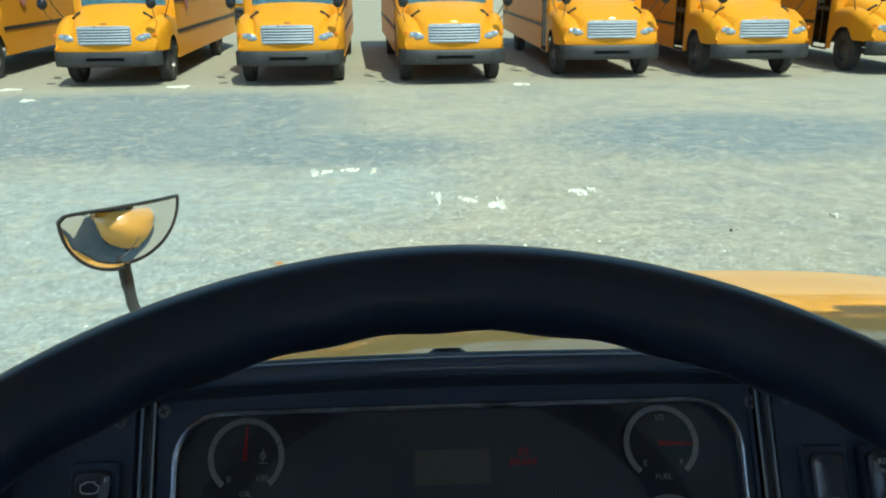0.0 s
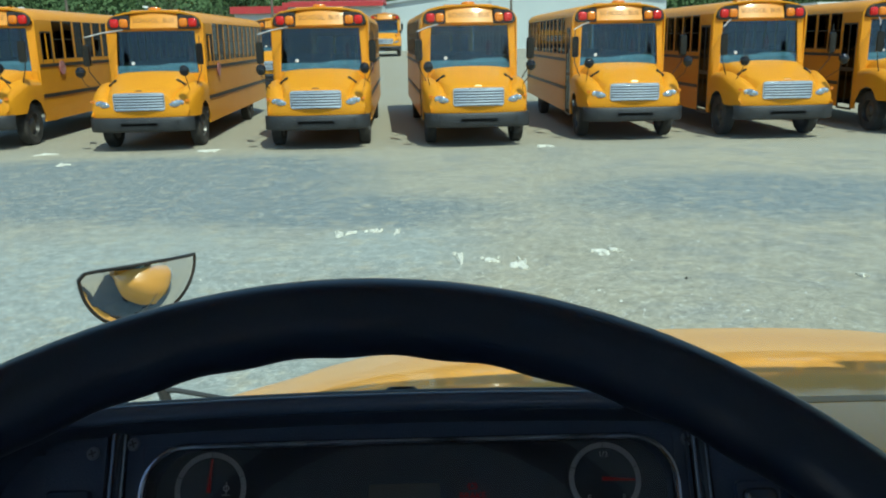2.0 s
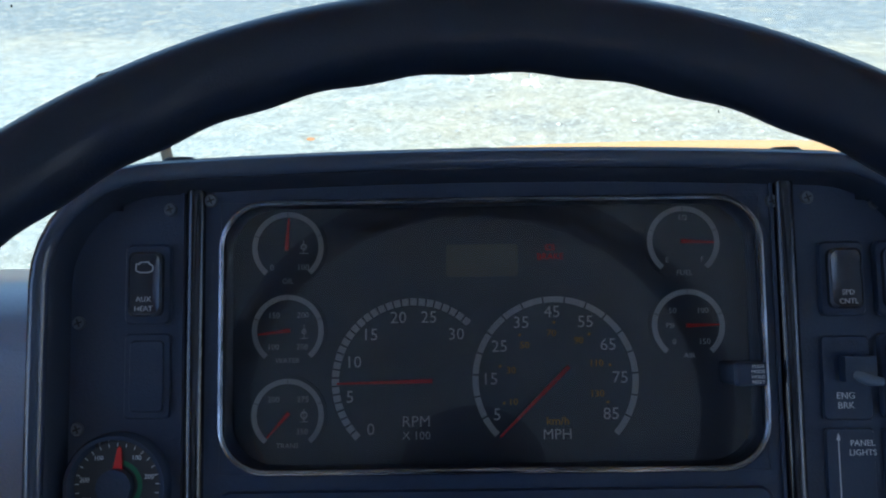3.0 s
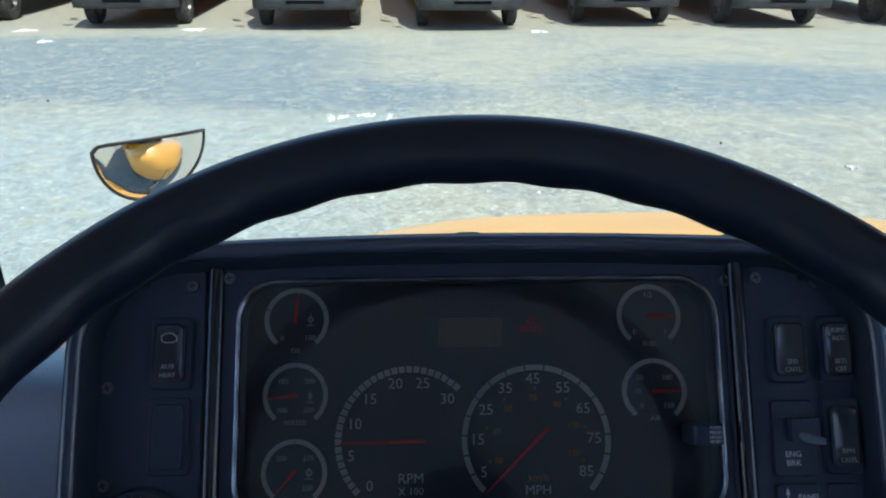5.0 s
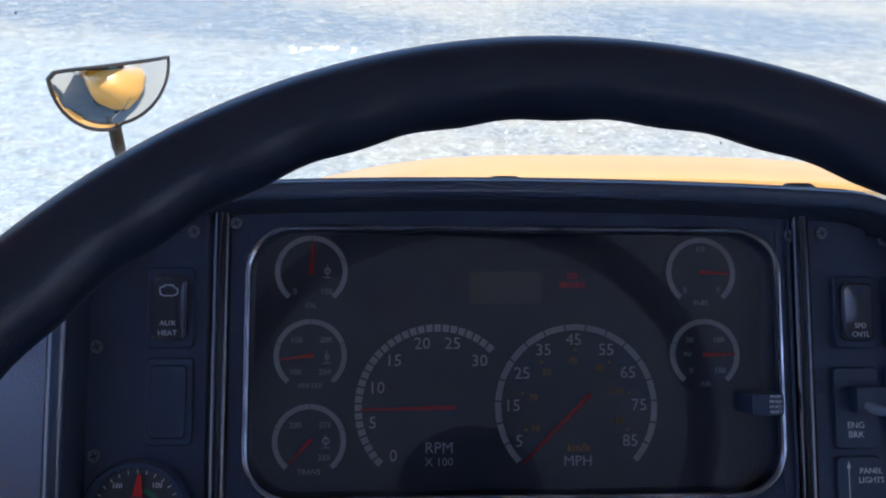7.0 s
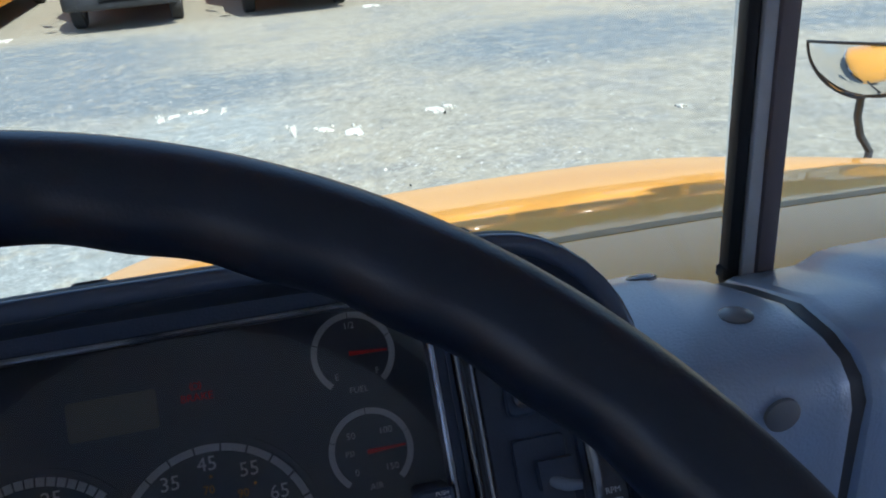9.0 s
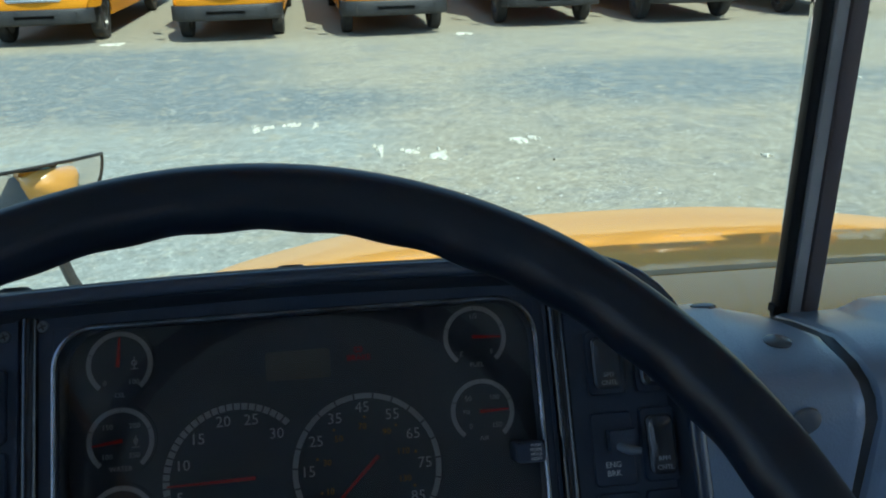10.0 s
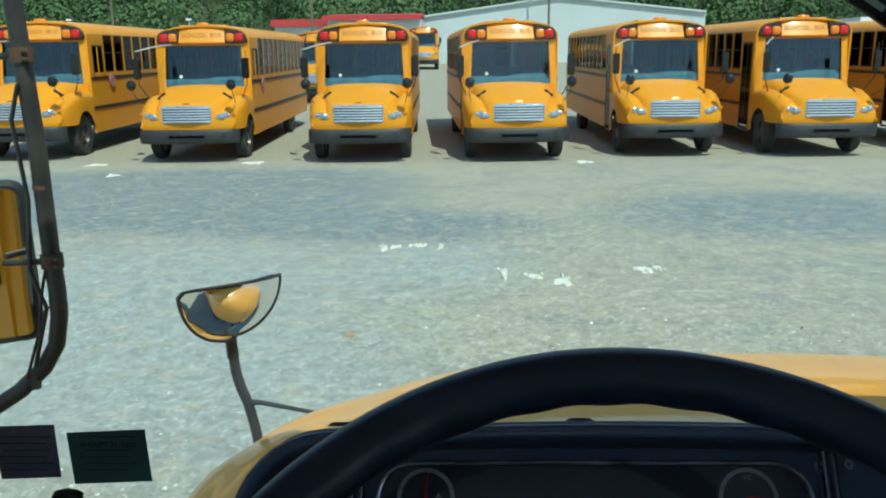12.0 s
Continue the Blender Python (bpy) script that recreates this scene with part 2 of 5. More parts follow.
def ground_material():
    m = bpy.data.materials.new("gravel_lot")
    m.use_nodes = True
    nt = m.node_tree
    bs = nt.nodes["Principled BSDF"]
    bs.inputs["Roughness"].default_value = 0.9
    bs.inputs["Specular IOR Level"].default_value = 0.25
    co = nt.nodes.new("ShaderNodeTexCoord")

    def tex(scale, detail=5, stretch=(1, 1, 1), rough=0.55):
        mp = nt.nodes.new("ShaderNodeMapping")
        mp.inputs["Scale"].default_value = stretch
        n = nt.nodes.new("ShaderNodeTexNoise")
        n.inputs["Scale"].default_value, n.inputs["Detail"].default_value, n.inputs["Roughness"].default_value = scale, detail, rough
        nt.links.new(co.outputs["Object"], mp.inputs["Vector"])
        nt.links.new(mp.outputs[0], n.inputs["Vector"])
        return n.outputs["Fac"]

    def rng(src, a, b, lo=0.0, hi=1.0):
        r = nt.nodes.new("ShaderNodeMapRange")
        for k, v in (("From Min", a), ("From Max", b), ("To Min", lo), ("To Max", hi)):
            r.inputs[k].default_value = v
        nt.links.new(src, r.inputs["Value"])
        return r.outputs[0]

    def mix(fac, a, b):
        x = nt.nodes.new("ShaderNodeMix")
        x.data_type = "RGBA"
        nt.links.new(fac, x.inputs["Factor"])
        for k, v in (("A", a), ("B", b)):
            if isinstance(v, tuple):
                x.inputs[k].default_value = (*v, 1)
            else:
                nt.links.new(v, x.inputs[k])
        return x.outputs["Result"]

    def patch(cx, cy, rx, ry, soft=0.35, square=False):
        mp = nt.nodes.new("ShaderNodeMapping")
        mp.inputs["Location"].default_value = (-cx / rx, -cy / ry, 0)
        mp.inputs["Scale"].default_value = (1 / rx, 1 / ry, 0)
        nt.links.new(co.outputs["Object"], mp.inputs["Vector"])
        way = mp.outputs[0]
        if square:
            sq = nt.nodes.new("ShaderNodeVectorMath")
            sq.operation = "MULTIPLY"
            nt.links.new(way, sq.inputs[0])
            nt.links.new(way, sq.inputs[1])
            way = sq.outputs[0]
        ln = nt.nodes.new("ShaderNodeVectorMath")
        ln.operation = "LENGTH"
        nt.links.new(way, ln.inputs[0])
        last = ln.outputs["Value"]
        for src, amount in ((tex(0.9, 9, rough=0.62), 0.9), (tex(4.0, 8, rough=0.7), 0.7)):
            ad = nt.nodes.new("ShaderNodeMath")
            ad.operation = "MULTIPLY_ADD"
            nt.links.new(src, ad.inputs[0])
            ad.inputs[1].default_value = amount
            nt.links.new(last, ad.inputs[2])
            last = ad.outputs[0]
        return rng(last, 1.72 + soft, 1.72 - soft, 0.0, 0.95)

    def shade(src, a, b, lo, hi, colour):
        v = nt.nodes.new("ShaderNodeVectorMath")
        v.operation = "SCALE"
        nt.links.new(colour, v.inputs[0])
        nt.links.new(rng(src, a, b, lo, hi), v.inputs["Scale"])
        return v.outputs[0]

    broad = rng(tex(0.22, 5), 0.40, 0.62)
    base = mix(broad, (0.310, 0.298, 0.240), (0.364, 0.333, 0.252))
    streak = rng(tex(0.6, 8, rough=0.65), 0.42, 0.68, 0, 0.5)
    base = mix(streak, base, (0.379, 0.360, 0.298))
    mottle = rng(tex(0.9, 10, rough=0.70), 0.49, 0.59, 0, 0.55)
    base = mix(mottle, base, (0.232, 0.244, 0.236))
    for cx, cy, rx, ry in ((-3.4, 7.2, 2.4, 2.6), (-2.2, 5.0, 1.8, 1.4), (-7.2, 8.6, 2.4, 1.6), (-0.4, 8.4, 1.0, 1.4)):
        base = mix(patch(cx, cy, rx, ry, 0.45), base, (0.310, 0.338, 0.318))
    for cx, cy, rx, ry, square in ((-5.2, 13.2, 4.3, 3.2, True), (-1.3, 10.6, 2.4, 1.2, False), (4.9, 11.2, 2.9, 1.9, False), (9.4, 10.3, 2.6, 1.0, False)):
        base = mix(patch(cx, cy, rx, ry, 0.3, square), base, (0.185, 0.218, 0.227))
    sand = rng(tex(2.8, 9, rough=0.78), 0.51, 0.62, 0, 0.6)
    base = mix(sand, base, (0.426, 0.387, 0.287))
    strip = nt.nodes.new("ShaderNodeMapping")
    strip.inputs["Scale"].default_value = (0, 1, 0)
    nt.links.new(co.outputs["Object"], strip.inputs["Vector"])
    along = nt.nodes.new("ShaderNodeVectorMath")
    along.operation = "LENGTH"
    nt.links.new(strip.outputs[0], along.inputs[0])
    wav = nt.nodes.new("ShaderNodeMath")
    wav.operation = "MULTIPLY_ADD"
    nt.links.new(tex(0.7, 6, rough=0.7), wav.inputs[0])
    wav.inputs[1].default_value = 3.0
    nt.links.new(along.outputs["Value"], wav.inputs[2])
    base = mix(rng(wav.outputs[0], 18.0, 19.2, 0, 0.7), base, (0.325, 0.295, 0.224))
    for size, low, high in ((22, 0.91, 1.09), (48, 0.93, 1.07)):
        cells = nt.nodes.new("ShaderNodeTexVoronoi")
        cells.inputs["Scale"].default_value = size
        nt.links.new(co.outputs["Object"], cells.inputs["Vector"])
        base = shade(cells.outputs["Color"], 0.15, 0.85, low, high, base)
    pale = nt.nodes.new("ShaderNodeTexVoronoi")
    pale.inputs["Scale"].default_value = 30
    nt.links.new(co.outputs["Object"], pale.inputs["Vector"])
    base = mix(rng(pale.outputs["Color"], 0.80, 0.86, 0, 0.42), base, (0.56, 0.56, 0.50))
    base = shade(tex(6, 9, rough=0.78), 0.40, 0.60, 0.86, 1.14, base)
    base = shade(tex(40, 6, rough=0.85), 0.38, 0.62, 0.78, 1.22, base)
    fine = rng(tex(14, 6, rough=0.8), 0.58, 0.65, 0, 0.85)
    base = mix(fine, base, (0.511, 0.504, 0.449))
    dark = rng(tex(15, 6, rough=0.8), 0.60, 0.68, 0, 0.55)
    base = mix(dark, base, (0.124, 0.128, 0.124))
    nt.links.new(base, bs.inputs["Base Color"])
    bp = nt.nodes.new("ShaderNodeBump")
    bp.inputs["Strength"].default_value, bp.inputs["Distance"].default_value = 0.4, 0.010
    nt.links.new(tex(38, 6, rough=0.8), bp.inputs["Height"])
    nt.links.new(bp.outputs[0], bs.inputs["Normal"])
    return m


def build_ground():
    bm = bmesh.new()
    xs = [-900, -200, -60] + [-40 + i for i in range(81)] + [60, 200, 900]
    ys = [-900, -200, -60] + [-20 + i for i in range(81)] + [90, 200, 900]
    grid = [[bm.verts.new((x, y, 0.03 * (noise.noise((x * 0.23, y * 0.23, 0))) if -4.0 < y < 16 and abs(x) < 39 else max(0.0, min(1.0, (y - 32) / 28)))) for x in xs] for y in ys]
    for i in range(len(ys) - 1):
        for j in range(len(xs) - 1):
            bm.faces.new((grid[i][j], grid[i][j + 1], grid[i + 1][j + 1], grid[i + 1][j]))
    ob = part("ground", bm, ground_material())
    return tagged(ob, "pale dusty gravel lot with bluish worn patches", "ground", kind="structure")


build_ground()

# ---- the school buses ----
SECTION = [(1.20, 0.62), (1.205, 1.2), (1.205, 1.9), (1.20, 2.40), (1.17, 2.64), (1.09, 2.84), (0.94, 2.97), (0.72, 3.06), (0.40, 3.11), (0.0, 3.13)]
HW = 1.205
BODY0, BODY1 = 1.86, 11.2


def clamshell_rows(own=False):
    """Sections across the one-piece hood with its fenders, from the cowl forward and down the nose."""
    rows = []
    tops = ((1.84, 1.645, 0.97, 1.44, 1.19), (1.60, 1.674, 0.965, 1.45, 1.20), (1.40, 1.669, 0.955, 1.475, 1.205), (1.22, 1.651, 0.945, 1.48, 1.21), (1.04, 1.625, 0.935, 1.475, 1.21), (0.86, 1.589, 0.92, 1.46, 1.21), (0.72, 1.5546, 0.905, 1.42, 1.205), (0.60, 1.5234, 0.89, 1.40, 1.20), (0.48, 1.4916, 0.87, 1.37, 1.19), (0.36, 1.459, 0.845, 1.33, 1.175), (0.25, 1.429, 0.815, 1.28, 1.155), (0.15, 1.40, 0.775, 1.23, 1.13), (0.07, 1.37, 0.725, 1.18, 1.105), (0.02, 1.335, 0.68, 1.135, 1.09))
    if own:
        tops = ((1.84, 1.560, 0.97, 1.44, 1.19), (1.60, 1.628, 0.965, 1.45, 1.20), (1.53, 1.656, 0.96, 1.46, 1.20), (1.46, 1.6695, 0.958, 1.47, 1.205)) + tops[2:]
    else:
        lift = lambda y: 0.055 + 0.085 * max(0.0, min(1.0, (y - 0.3) / 1.1))
        tops = [(y, zc + lift(y), min(wp, 0.97 - 0.18 * (1.6 - y)), zf + 0.06, xo * 1.025) for y, zc, wp, zf, xo in tops]
    for y, zc, wp, zf, xo in tops:
        d = abs(y - 1.22)
        low = 0.50 + math.sqrt(max(0.0, 0.61 ** 2 - d * d)) if d < 0.61 else 0.0
        low = max(low, 0.80 if y < 1.22 else 0.66)
        low = min(low, zf - 0.16)
        if own:
            xo += 0.065 * max(0.0, min(1.0, (y - 0.45) / 0.45))
        w = xo - wp
        ys = lambda x: y + (0.14 * (x / 1.2) ** 4 if y < 0.5 else 0.14 * (x / 1.2) ** 4 * max(0, 1 - (y - 0.5) / 0.5))
        pts = [(0, zc), (0.25 * wp, zc - 0.003), (0.5 * wp, zc - 0.011), (0.72 * wp, zc - 0.026), (0.88 * wp, zc - 0.052), (wp, zc - (zc - zf) * 0.55), (wp + 0.12 * w, zf - 0.012 + max(0, zc - zf - 0.10) * 0.1), (wp + 0.28 * w, zf + 0.002), (wp + 0.48 * w, zf + 0.012), (wp + 0.68 * w, zf), (wp + 0.84 * w, zf - 0.03), (wp + 0.95 * w, zf - 0.075), (xo, zf - 0.14), (xo, (zf - 0.14 + low) / 2), (xo, low)]
        if own:
            k = zc - zf
            pts[:5] = [(x, z - d) for (x, z), d in zip(pts[:5], (0.019, 0.017, 0.013, 0.008, 0.003))]
            back = max(0.0, min(1.0, (y - 0.5) / 0.3))
            soft = [a + (b - a) * back for a, b in ((0.22, 0.40), (0.40, 0.62), (0.58, 0.80), (0.75, 0.95), (0.92, 1.10))]
            pts[5:10] = [(x, zc - 0.052 - (k - 0.052) * f) for (x, z), f in zip(pts[5:10], soft)]
            sag = 0.03 * max(0.0, min(1.0, (y - 0.6) / 0.3))
            pts[9:13] = [(x, z - sag) for x, z in pts[9:13]]
        else:
            pts[5:10] = [(x, z + d) for (x, z), d in zip(pts[5:10], (-0.012, -0.030, -0.004, 0.022, 0.016))]
        rows.append([(x, ys(x), z) for x, z in pts])
    last = rows[-1]
    for k, (dy, top, edge) in enumerate(((-0.012, 1.27, 1.04), (-0.018, 1.12, 0.98), (-0.02, 0.97, 0.92), (-0.015, 0.86, 0.85), (0.0, 0.79, 0.79))):
        row = []
        for q, (x, yy, z) in enumerate(last):
            zz = 0.79 + (z - 0.79) * max(0.0, (top - 0.79) / (1.335 - 0.79)) if z > 0.79 else z
            row.append((x, yy + dy, zz))
        rows.append(row)
    return rows


def both(rows):
    return [[(-x, y, z) for x, y, z in r[:0:-1]] + list(r) for r in rows]


def ring_frame(x0, x1, y0, y1, z0, z1, w):
    """A picture-frame ring lying in the y-z plane, w wide."""
    rows = []
    for x, d in ((x0, 0), (x1, 0), (x1, w), (x0, w)):
        rows.append([(x, y0 + d, z0 + d), (x, y1 - d, z0 + d), (x, y1 - d, z1 - d), (x, y0 + d, z1 - d)])
    return loft(rows, close_u=True, close_v=True)


def build_wheel(bus, x, y, s, name="wheel"):
    m = pose(x, y, 0.5, 0, 90 * s, 0)
    rim_parent = part(name, loft([[(r * math.cos(a / 40 * math.tau), r * math.sin(a / 40 * math.tau), z) for a in range(40)] for r, z in ((0.30, -0.11), (0.46, -0.13), (0.495, -0.10), (0.50, 0.0), (0.495, 0.10), (0.46, 0.13), (0.30, 0.11))], close_u=True), RUBBER, bus, "worn black tyre")
    rim_parent.matrix_basis = m
    bm = loft([[(r * math.cos(a / 32 * math.tau), r * math.sin(a / 32 * math.tau), z) for a in range(32)] for r, z in ((0.302, -0.1), (0.302, 0.105), (0.28, 0.11), (0.26, 0.03), (0.19, 0.05), (0.15, 0.05), (0.10, 0.10), (0.02, 0.11))], close_u=True, cap=True)
    part("rim", bm, STEEL, rim_parent)


def build_bus(name, m, label, own=False):
    bus = empty(name, m, label=label, category="bus", group="parked school buses", kind="thing")
    t = 0.035
    up = 0.0 if own else 0.14
    skirt = 0.62 if own else 0.50
    wtop = 2.70 if own else 2.99
    paint = YELLOW
    pane_glass = SIDEGLASS if own else TINTED
    # side walls below the windows, roof, and the posts between the windows
    for s in (-1, 1):
        bm = bmesh.new()
        if s > 0:
            box(bm, s * (HW - t), s * HW, BODY0 + 0.02, BODY1, skirt, 1.88 + up)
        else:
            box(bm, s * (HW - t), s * HW, BODY0 + 0.02, BODY0 + 0.20, skirt, 1.88 + up)
            box(bm, s * (HW - t), s * HW, BODY0 + 0.98, BODY1, skirt, 1.88 + up)
        part("side_wall", bm, paint, bus)
        for z, wide in ((1.19, 0.035), (1.52, 0.035), (1.80, 0.035)) if own else ((1.13, 0.045), (1.88, 0.04)):
            bm = bmesh.new()
            yy = BODY0 + (0.05 if s > 0 else 1.0)
            box(bm, s * HW, s * (HW + 0.018), yy, BODY1 - 0.05, z - wide, z + wide)
            part("rub_rail", bm, BLACK, bus, "black rub rail", bevel=0.006)
        part("side_header", boxed(s * (HW - t), s * HW, BODY0 + 0.02, BODY0 + 0.945, 2.58 + up, wtop), paint, bus)
        # windows
        ys = [BODY0 + 1.0 + 0.735 * k for k in range(12)]
        for k, y in enumerate(ys):
            part("window_post", boxed(s * (HW - t), s * HW, y - 0.055, y + 0.055, 1.88 + up, wtop), paint, bus)
        for k in range(11):
            ya, yb = ys[k] + 0.05, ys[k + 1] - 0.05
            pane = part("window", boxed(s * (HW - 0.022), s * (HW - 0.016), ya, yb, 1.90 + up, wtop - 0.02), TINTED if not own else SIDEGLASS, bus, "dark passenger window", smooth=False)
            part("window_frame", ring_frame(s * (HW - 0.03), s * (HW - 0.004), ya - 0.002, yb + 0.002, 1.88 + up, wtop, 0.025), BLACK, pane, smooth=False)
            part("window_bar", boxed(s * (HW - 0.03), s * (HW - 0.004), ya + 0.02, yb - 0.02, 2.29 + 1.6 * up, 2.31 + 1.6 * up), BLACK, pane, smooth=False)
    # driver's window and the folding door
    dw = part("driver_window", boxed(HW - 0.022, HW - 0.016, BODY0 + 0.30, BODY0 + 0.95, 1.74 + up, 2.56 + up), TINTED if not own else SIDEGLASS, bus, smooth=False)
    part("window_frame", ring_frame(HW - 0.03, HW + 0.004, BODY0 + 0.26, BODY0 + 0.95, 1.70 + up, 2.58 + up, 0.04), BLACK, dw, smooth=False)
    part("window_bar", boxed(HW - 0.03, HW + 0.003, BODY0 + 0.60, BODY0 + 0.63, 1.73 + up, 2.55 + up), paint, dw, smooth=False)
    part("front_post", boxed(HW - t, HW, BODY0 + 0.02, BODY0 + 0.26, 1.88 + up, 2.58 + up), paint, bus)
    part("front_post", boxed(-HW, -HW + t, BODY0 + 0.02, BODY0 + 0.20, 1.88 + up, 2.58 + up), paint, bus)
    door = part("entrance_door", ring_frame(-HW + 0.004, -HW + 0.032, BODY0 + 0.21, BODY0 + 0.97, 0.55 - up * 0.7, 2.58 + up, 0.05), BLACK, bus, "black folding entrance door with tall panes", smooth=False)
    part("door_rail", boxed(-HW + 0.006, -HW + 0.030, BODY0 + 0.26, BODY0 + 0.92, 1.46, 1.56), BLACK, door, smooth=False)
    part("door_rail", boxed(-HW + 0.006, -HW + 0.030, BODY0 + 0.57, BODY0 + 0.61, 0.60, 1.46), BLACK, door, smooth=False)
    part("door_rail", boxed(-HW + 0.006, -HW + 0.030, BODY0 + 0.57, BODY0 + 0.61, 1.56, 2.53 + up), BLACK, door, smooth=False)
    for k in range(2):
        for z0, z1 in ((0.60, 1.46), (1.56, 2.53 + up)):
            part("pane", boxed(-HW + 0.014, -HW + 0.019, BODY0 + 0.26 + 0.35 * k, BODY0 + 0.57 + 0.35 * k, z0, z1), pane_glass, door, smooth=False)
    # roof shell
    rows = []
    for y in (BODY0 + 0.02, BODY0 + 0.4, 4, 6, 8, 10, BODY1 - 0.1, BODY1):
        dip = 0.03 if y < BODY0 + 0.1 else 0.0
        if own:
            half = [(HW - 0.012, y, 2.695), (1.165, y, 2.765)] + [(x, y, z - dip) for x, z in SECTION if z > 2.7]
        else:
            half = [(x, y, z - dip) for x, z in ((HW - 0.012, 2.985), (1.165, 3.07), (1.09, 3.16), (0.94, 3.235), (0.72, 3.285), (0.40, 3.32), (0.0, 3.335))]
        rows.append([(-x, yy, z) for x, yy, z in half[:-1]] + half[::-1])
    roof = part("roof", thick(loft(rows), 0.04), paint, bus)
    rows = []
    for y in (BODY0 + 0.6, 5, 8, BODY1 - 0.2):
        rows.append([(x, y, 3.140 + 1.45 * up - 0.040 * (x / 0.55) ** 2) for x in (-0.62, -0.4, -0.2, 0, 0.2, 0.4, 0.62)])
    part("roof_panel", thick(loft(rows), 0.01), ROOFWHITE, roof, "white roof panel")
    # rear wall and floor
    part("rear_wall", boxed(-HW + t, HW - t, BODY1 - 0.05, BODY1, 0.62, 1.75 + up), paint, bus)
    part("rear_header", boxed(-HW + t, HW - t, BODY1 - 0.05, BODY1, 2.50 + up, 2.9 + up), paint, bus)
    for xa, xb in ((-HW + t, -1.0), (-0.42, -0.34), (0.34, 0.42), (1.0, HW - t)):
        part("rear_post", boxed(xa, xb, BODY1 - 0.05, BODY1, 1.75 + up, 2.50 + up), paint, bus)
    for xa, xb in ((-1.0, -0.42), (-0.34, 0.34), (0.42, 1.0)):
        part("rear_window", boxed(xa, xb, BODY1 - 0.03, BODY1 - 0.024, 1.75 + up, 2.50 + up), TINTED if not own else SIDEGLASS, bus, smooth=False)
    part("floor_pan", boxed(-HW + t, HW - t, BODY0 + 0.05, BODY1 - 0.05, 0.90, 0.98), BUSINSIDE, bus)
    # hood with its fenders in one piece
    hood = part("hood", thick(loft(both(clamshell_rows(own))), -0.012), HOODYELLOW if own else YELLOW, bus, "one-piece yellow hood with rounded fenders")
    if own:
        md = hood.modifiers.new("smooth", "SUBSURF")
        md.levels = md.render_levels = 2
        hood.location.z = -0.022
    for s in (-1, 1):
        if not own:
            part("vent_scoop", moved(boxed(-0.13, 0.13, -0.03, 0.03, -0.03, 0.026), pose(s * 0.82, 0.80, 1.578, 0, s * 34, s * 22)), BLACK, hood, bevel=0.012)
        n = 20
        rows = []
        for sc, dy in ((1.05, 0.05), (1.0, -0.012), (0.8, -0.028), (0.35, -0.034)):
            rows.append([(s * (0.90 + sc * (0.180 if own else 0.215) * math.cos(k / n * math.tau)), 0.055 + dy + 0.12 * max(-0.3, math.cos(k / n * math.tau) * sc), 1.07 + 0.43 * up + sc * (0.08 * math.sin(k / n * math.tau) + 0.035 * math.cos(k / n * math.tau))) for k in range(n)])
        lamp = part("headlight", loft(rows, close_u=True, cap=True), LAMPGLASS, hood, "clear oval headlight")
        for dx in (-0.05, 0.05):
            part("reflector", disc(bmesh.new(), 0.055, 0, 0.012, 18, pose(s * (0.89 + 1.6 * dx), 0.020 + 0.5 * dx, 1.07 + 0.43 * up + 0.3 * dx, 90, 0, 0), 0.036), CHROME, lamp)
        if not own:
            part("turn_signal", moved(slab(rounded(-0.05, 0.05, -0.035, 0.035, 0.02), 0, 0.02, 0.008), pose(s * 1.10, 0.075, 1.13 + 0.43 * up, 90, 0, s * 32)), AMBERLENS, lamp, "small amber turn signal")
        build_wheel(bus, s * 1.06, 1.22, s)
        build_wheel(bus, s * 1.06, 7.9, s)
    # grille, bowed a little
    g0, gtop = (0.915, 1.25) if own else (0.975, 1.37)
    gm = Matrix(((1, 0, 0, 0), (0, 0, -1, 0.02), (0, 1, 0, 0), (0, 0, 0, 1)))
    gr = part("grille", moved(slab(rounded(-0.585, 0.585, g0, gtop, 0.06), 0.0, 0.04, 0.01), gm), GREYTRIM, bus)
    bow = lambda x: 0.075 * (x / 0.58) ** 2 - 0.075
    part("grille_frame", tube([(x, -0.005 + bow(x), z) for x, z in rounded(-0.58, 0.58, g0 + 0.005, gtop - 0.005, 0.055)], 0.016, 8, True), GRILLEMETAL, gr)
    for k in range(5 if own else 6):
        z = g0 + 0.042 + 0.0625 * k
        rows = [[(x, bow(x) + dy, z + dz) for x in [-0.565 + 1.13 * j / 14 for j in range(15)]] for dy, dz in ((0.03, -0.022), (-0.020, -0.019), (-0.023, -0.014), (-0.015, 0.014), (-0.008, 0.017), (0.03, 0.012))]
        part("grille_bar", loft(rows), GRILLEMETAL, gr)
    bm = bmesh.new()
    disc(bm, 0.05, 0, 0.02, 20, pose(0, 0.055, 1.352 + 0.45 * up, 62, 0, 0) @ Matrix.Diagonal((1.7, 0.55, 1, 1)))
    if own:
        bm.free()
        # seam gap drawn as a raised strip, its brownish shade put into the colour
        strip = []
        for dy, dz in ((-0.020, -0.006), (-0.017, 0.0005), (-0.006, 0.0012), (0.006, 0.0012), (0.017, 0.0005), (0.020, -0.006)):
            row = []
            for x in [-1.10 + 0.055 * k for k in range(41)]:
                u = abs(x)
                row.append((x, 1.20 + dy, (1.6425 - 0.024 * u * u - 0.06 * u ** 8 if u < 0.86 else 1.6065 - (u - 0.86) * 0.62) + 0.144 * (dy - 0.015) + dz))
            strip.append(row)
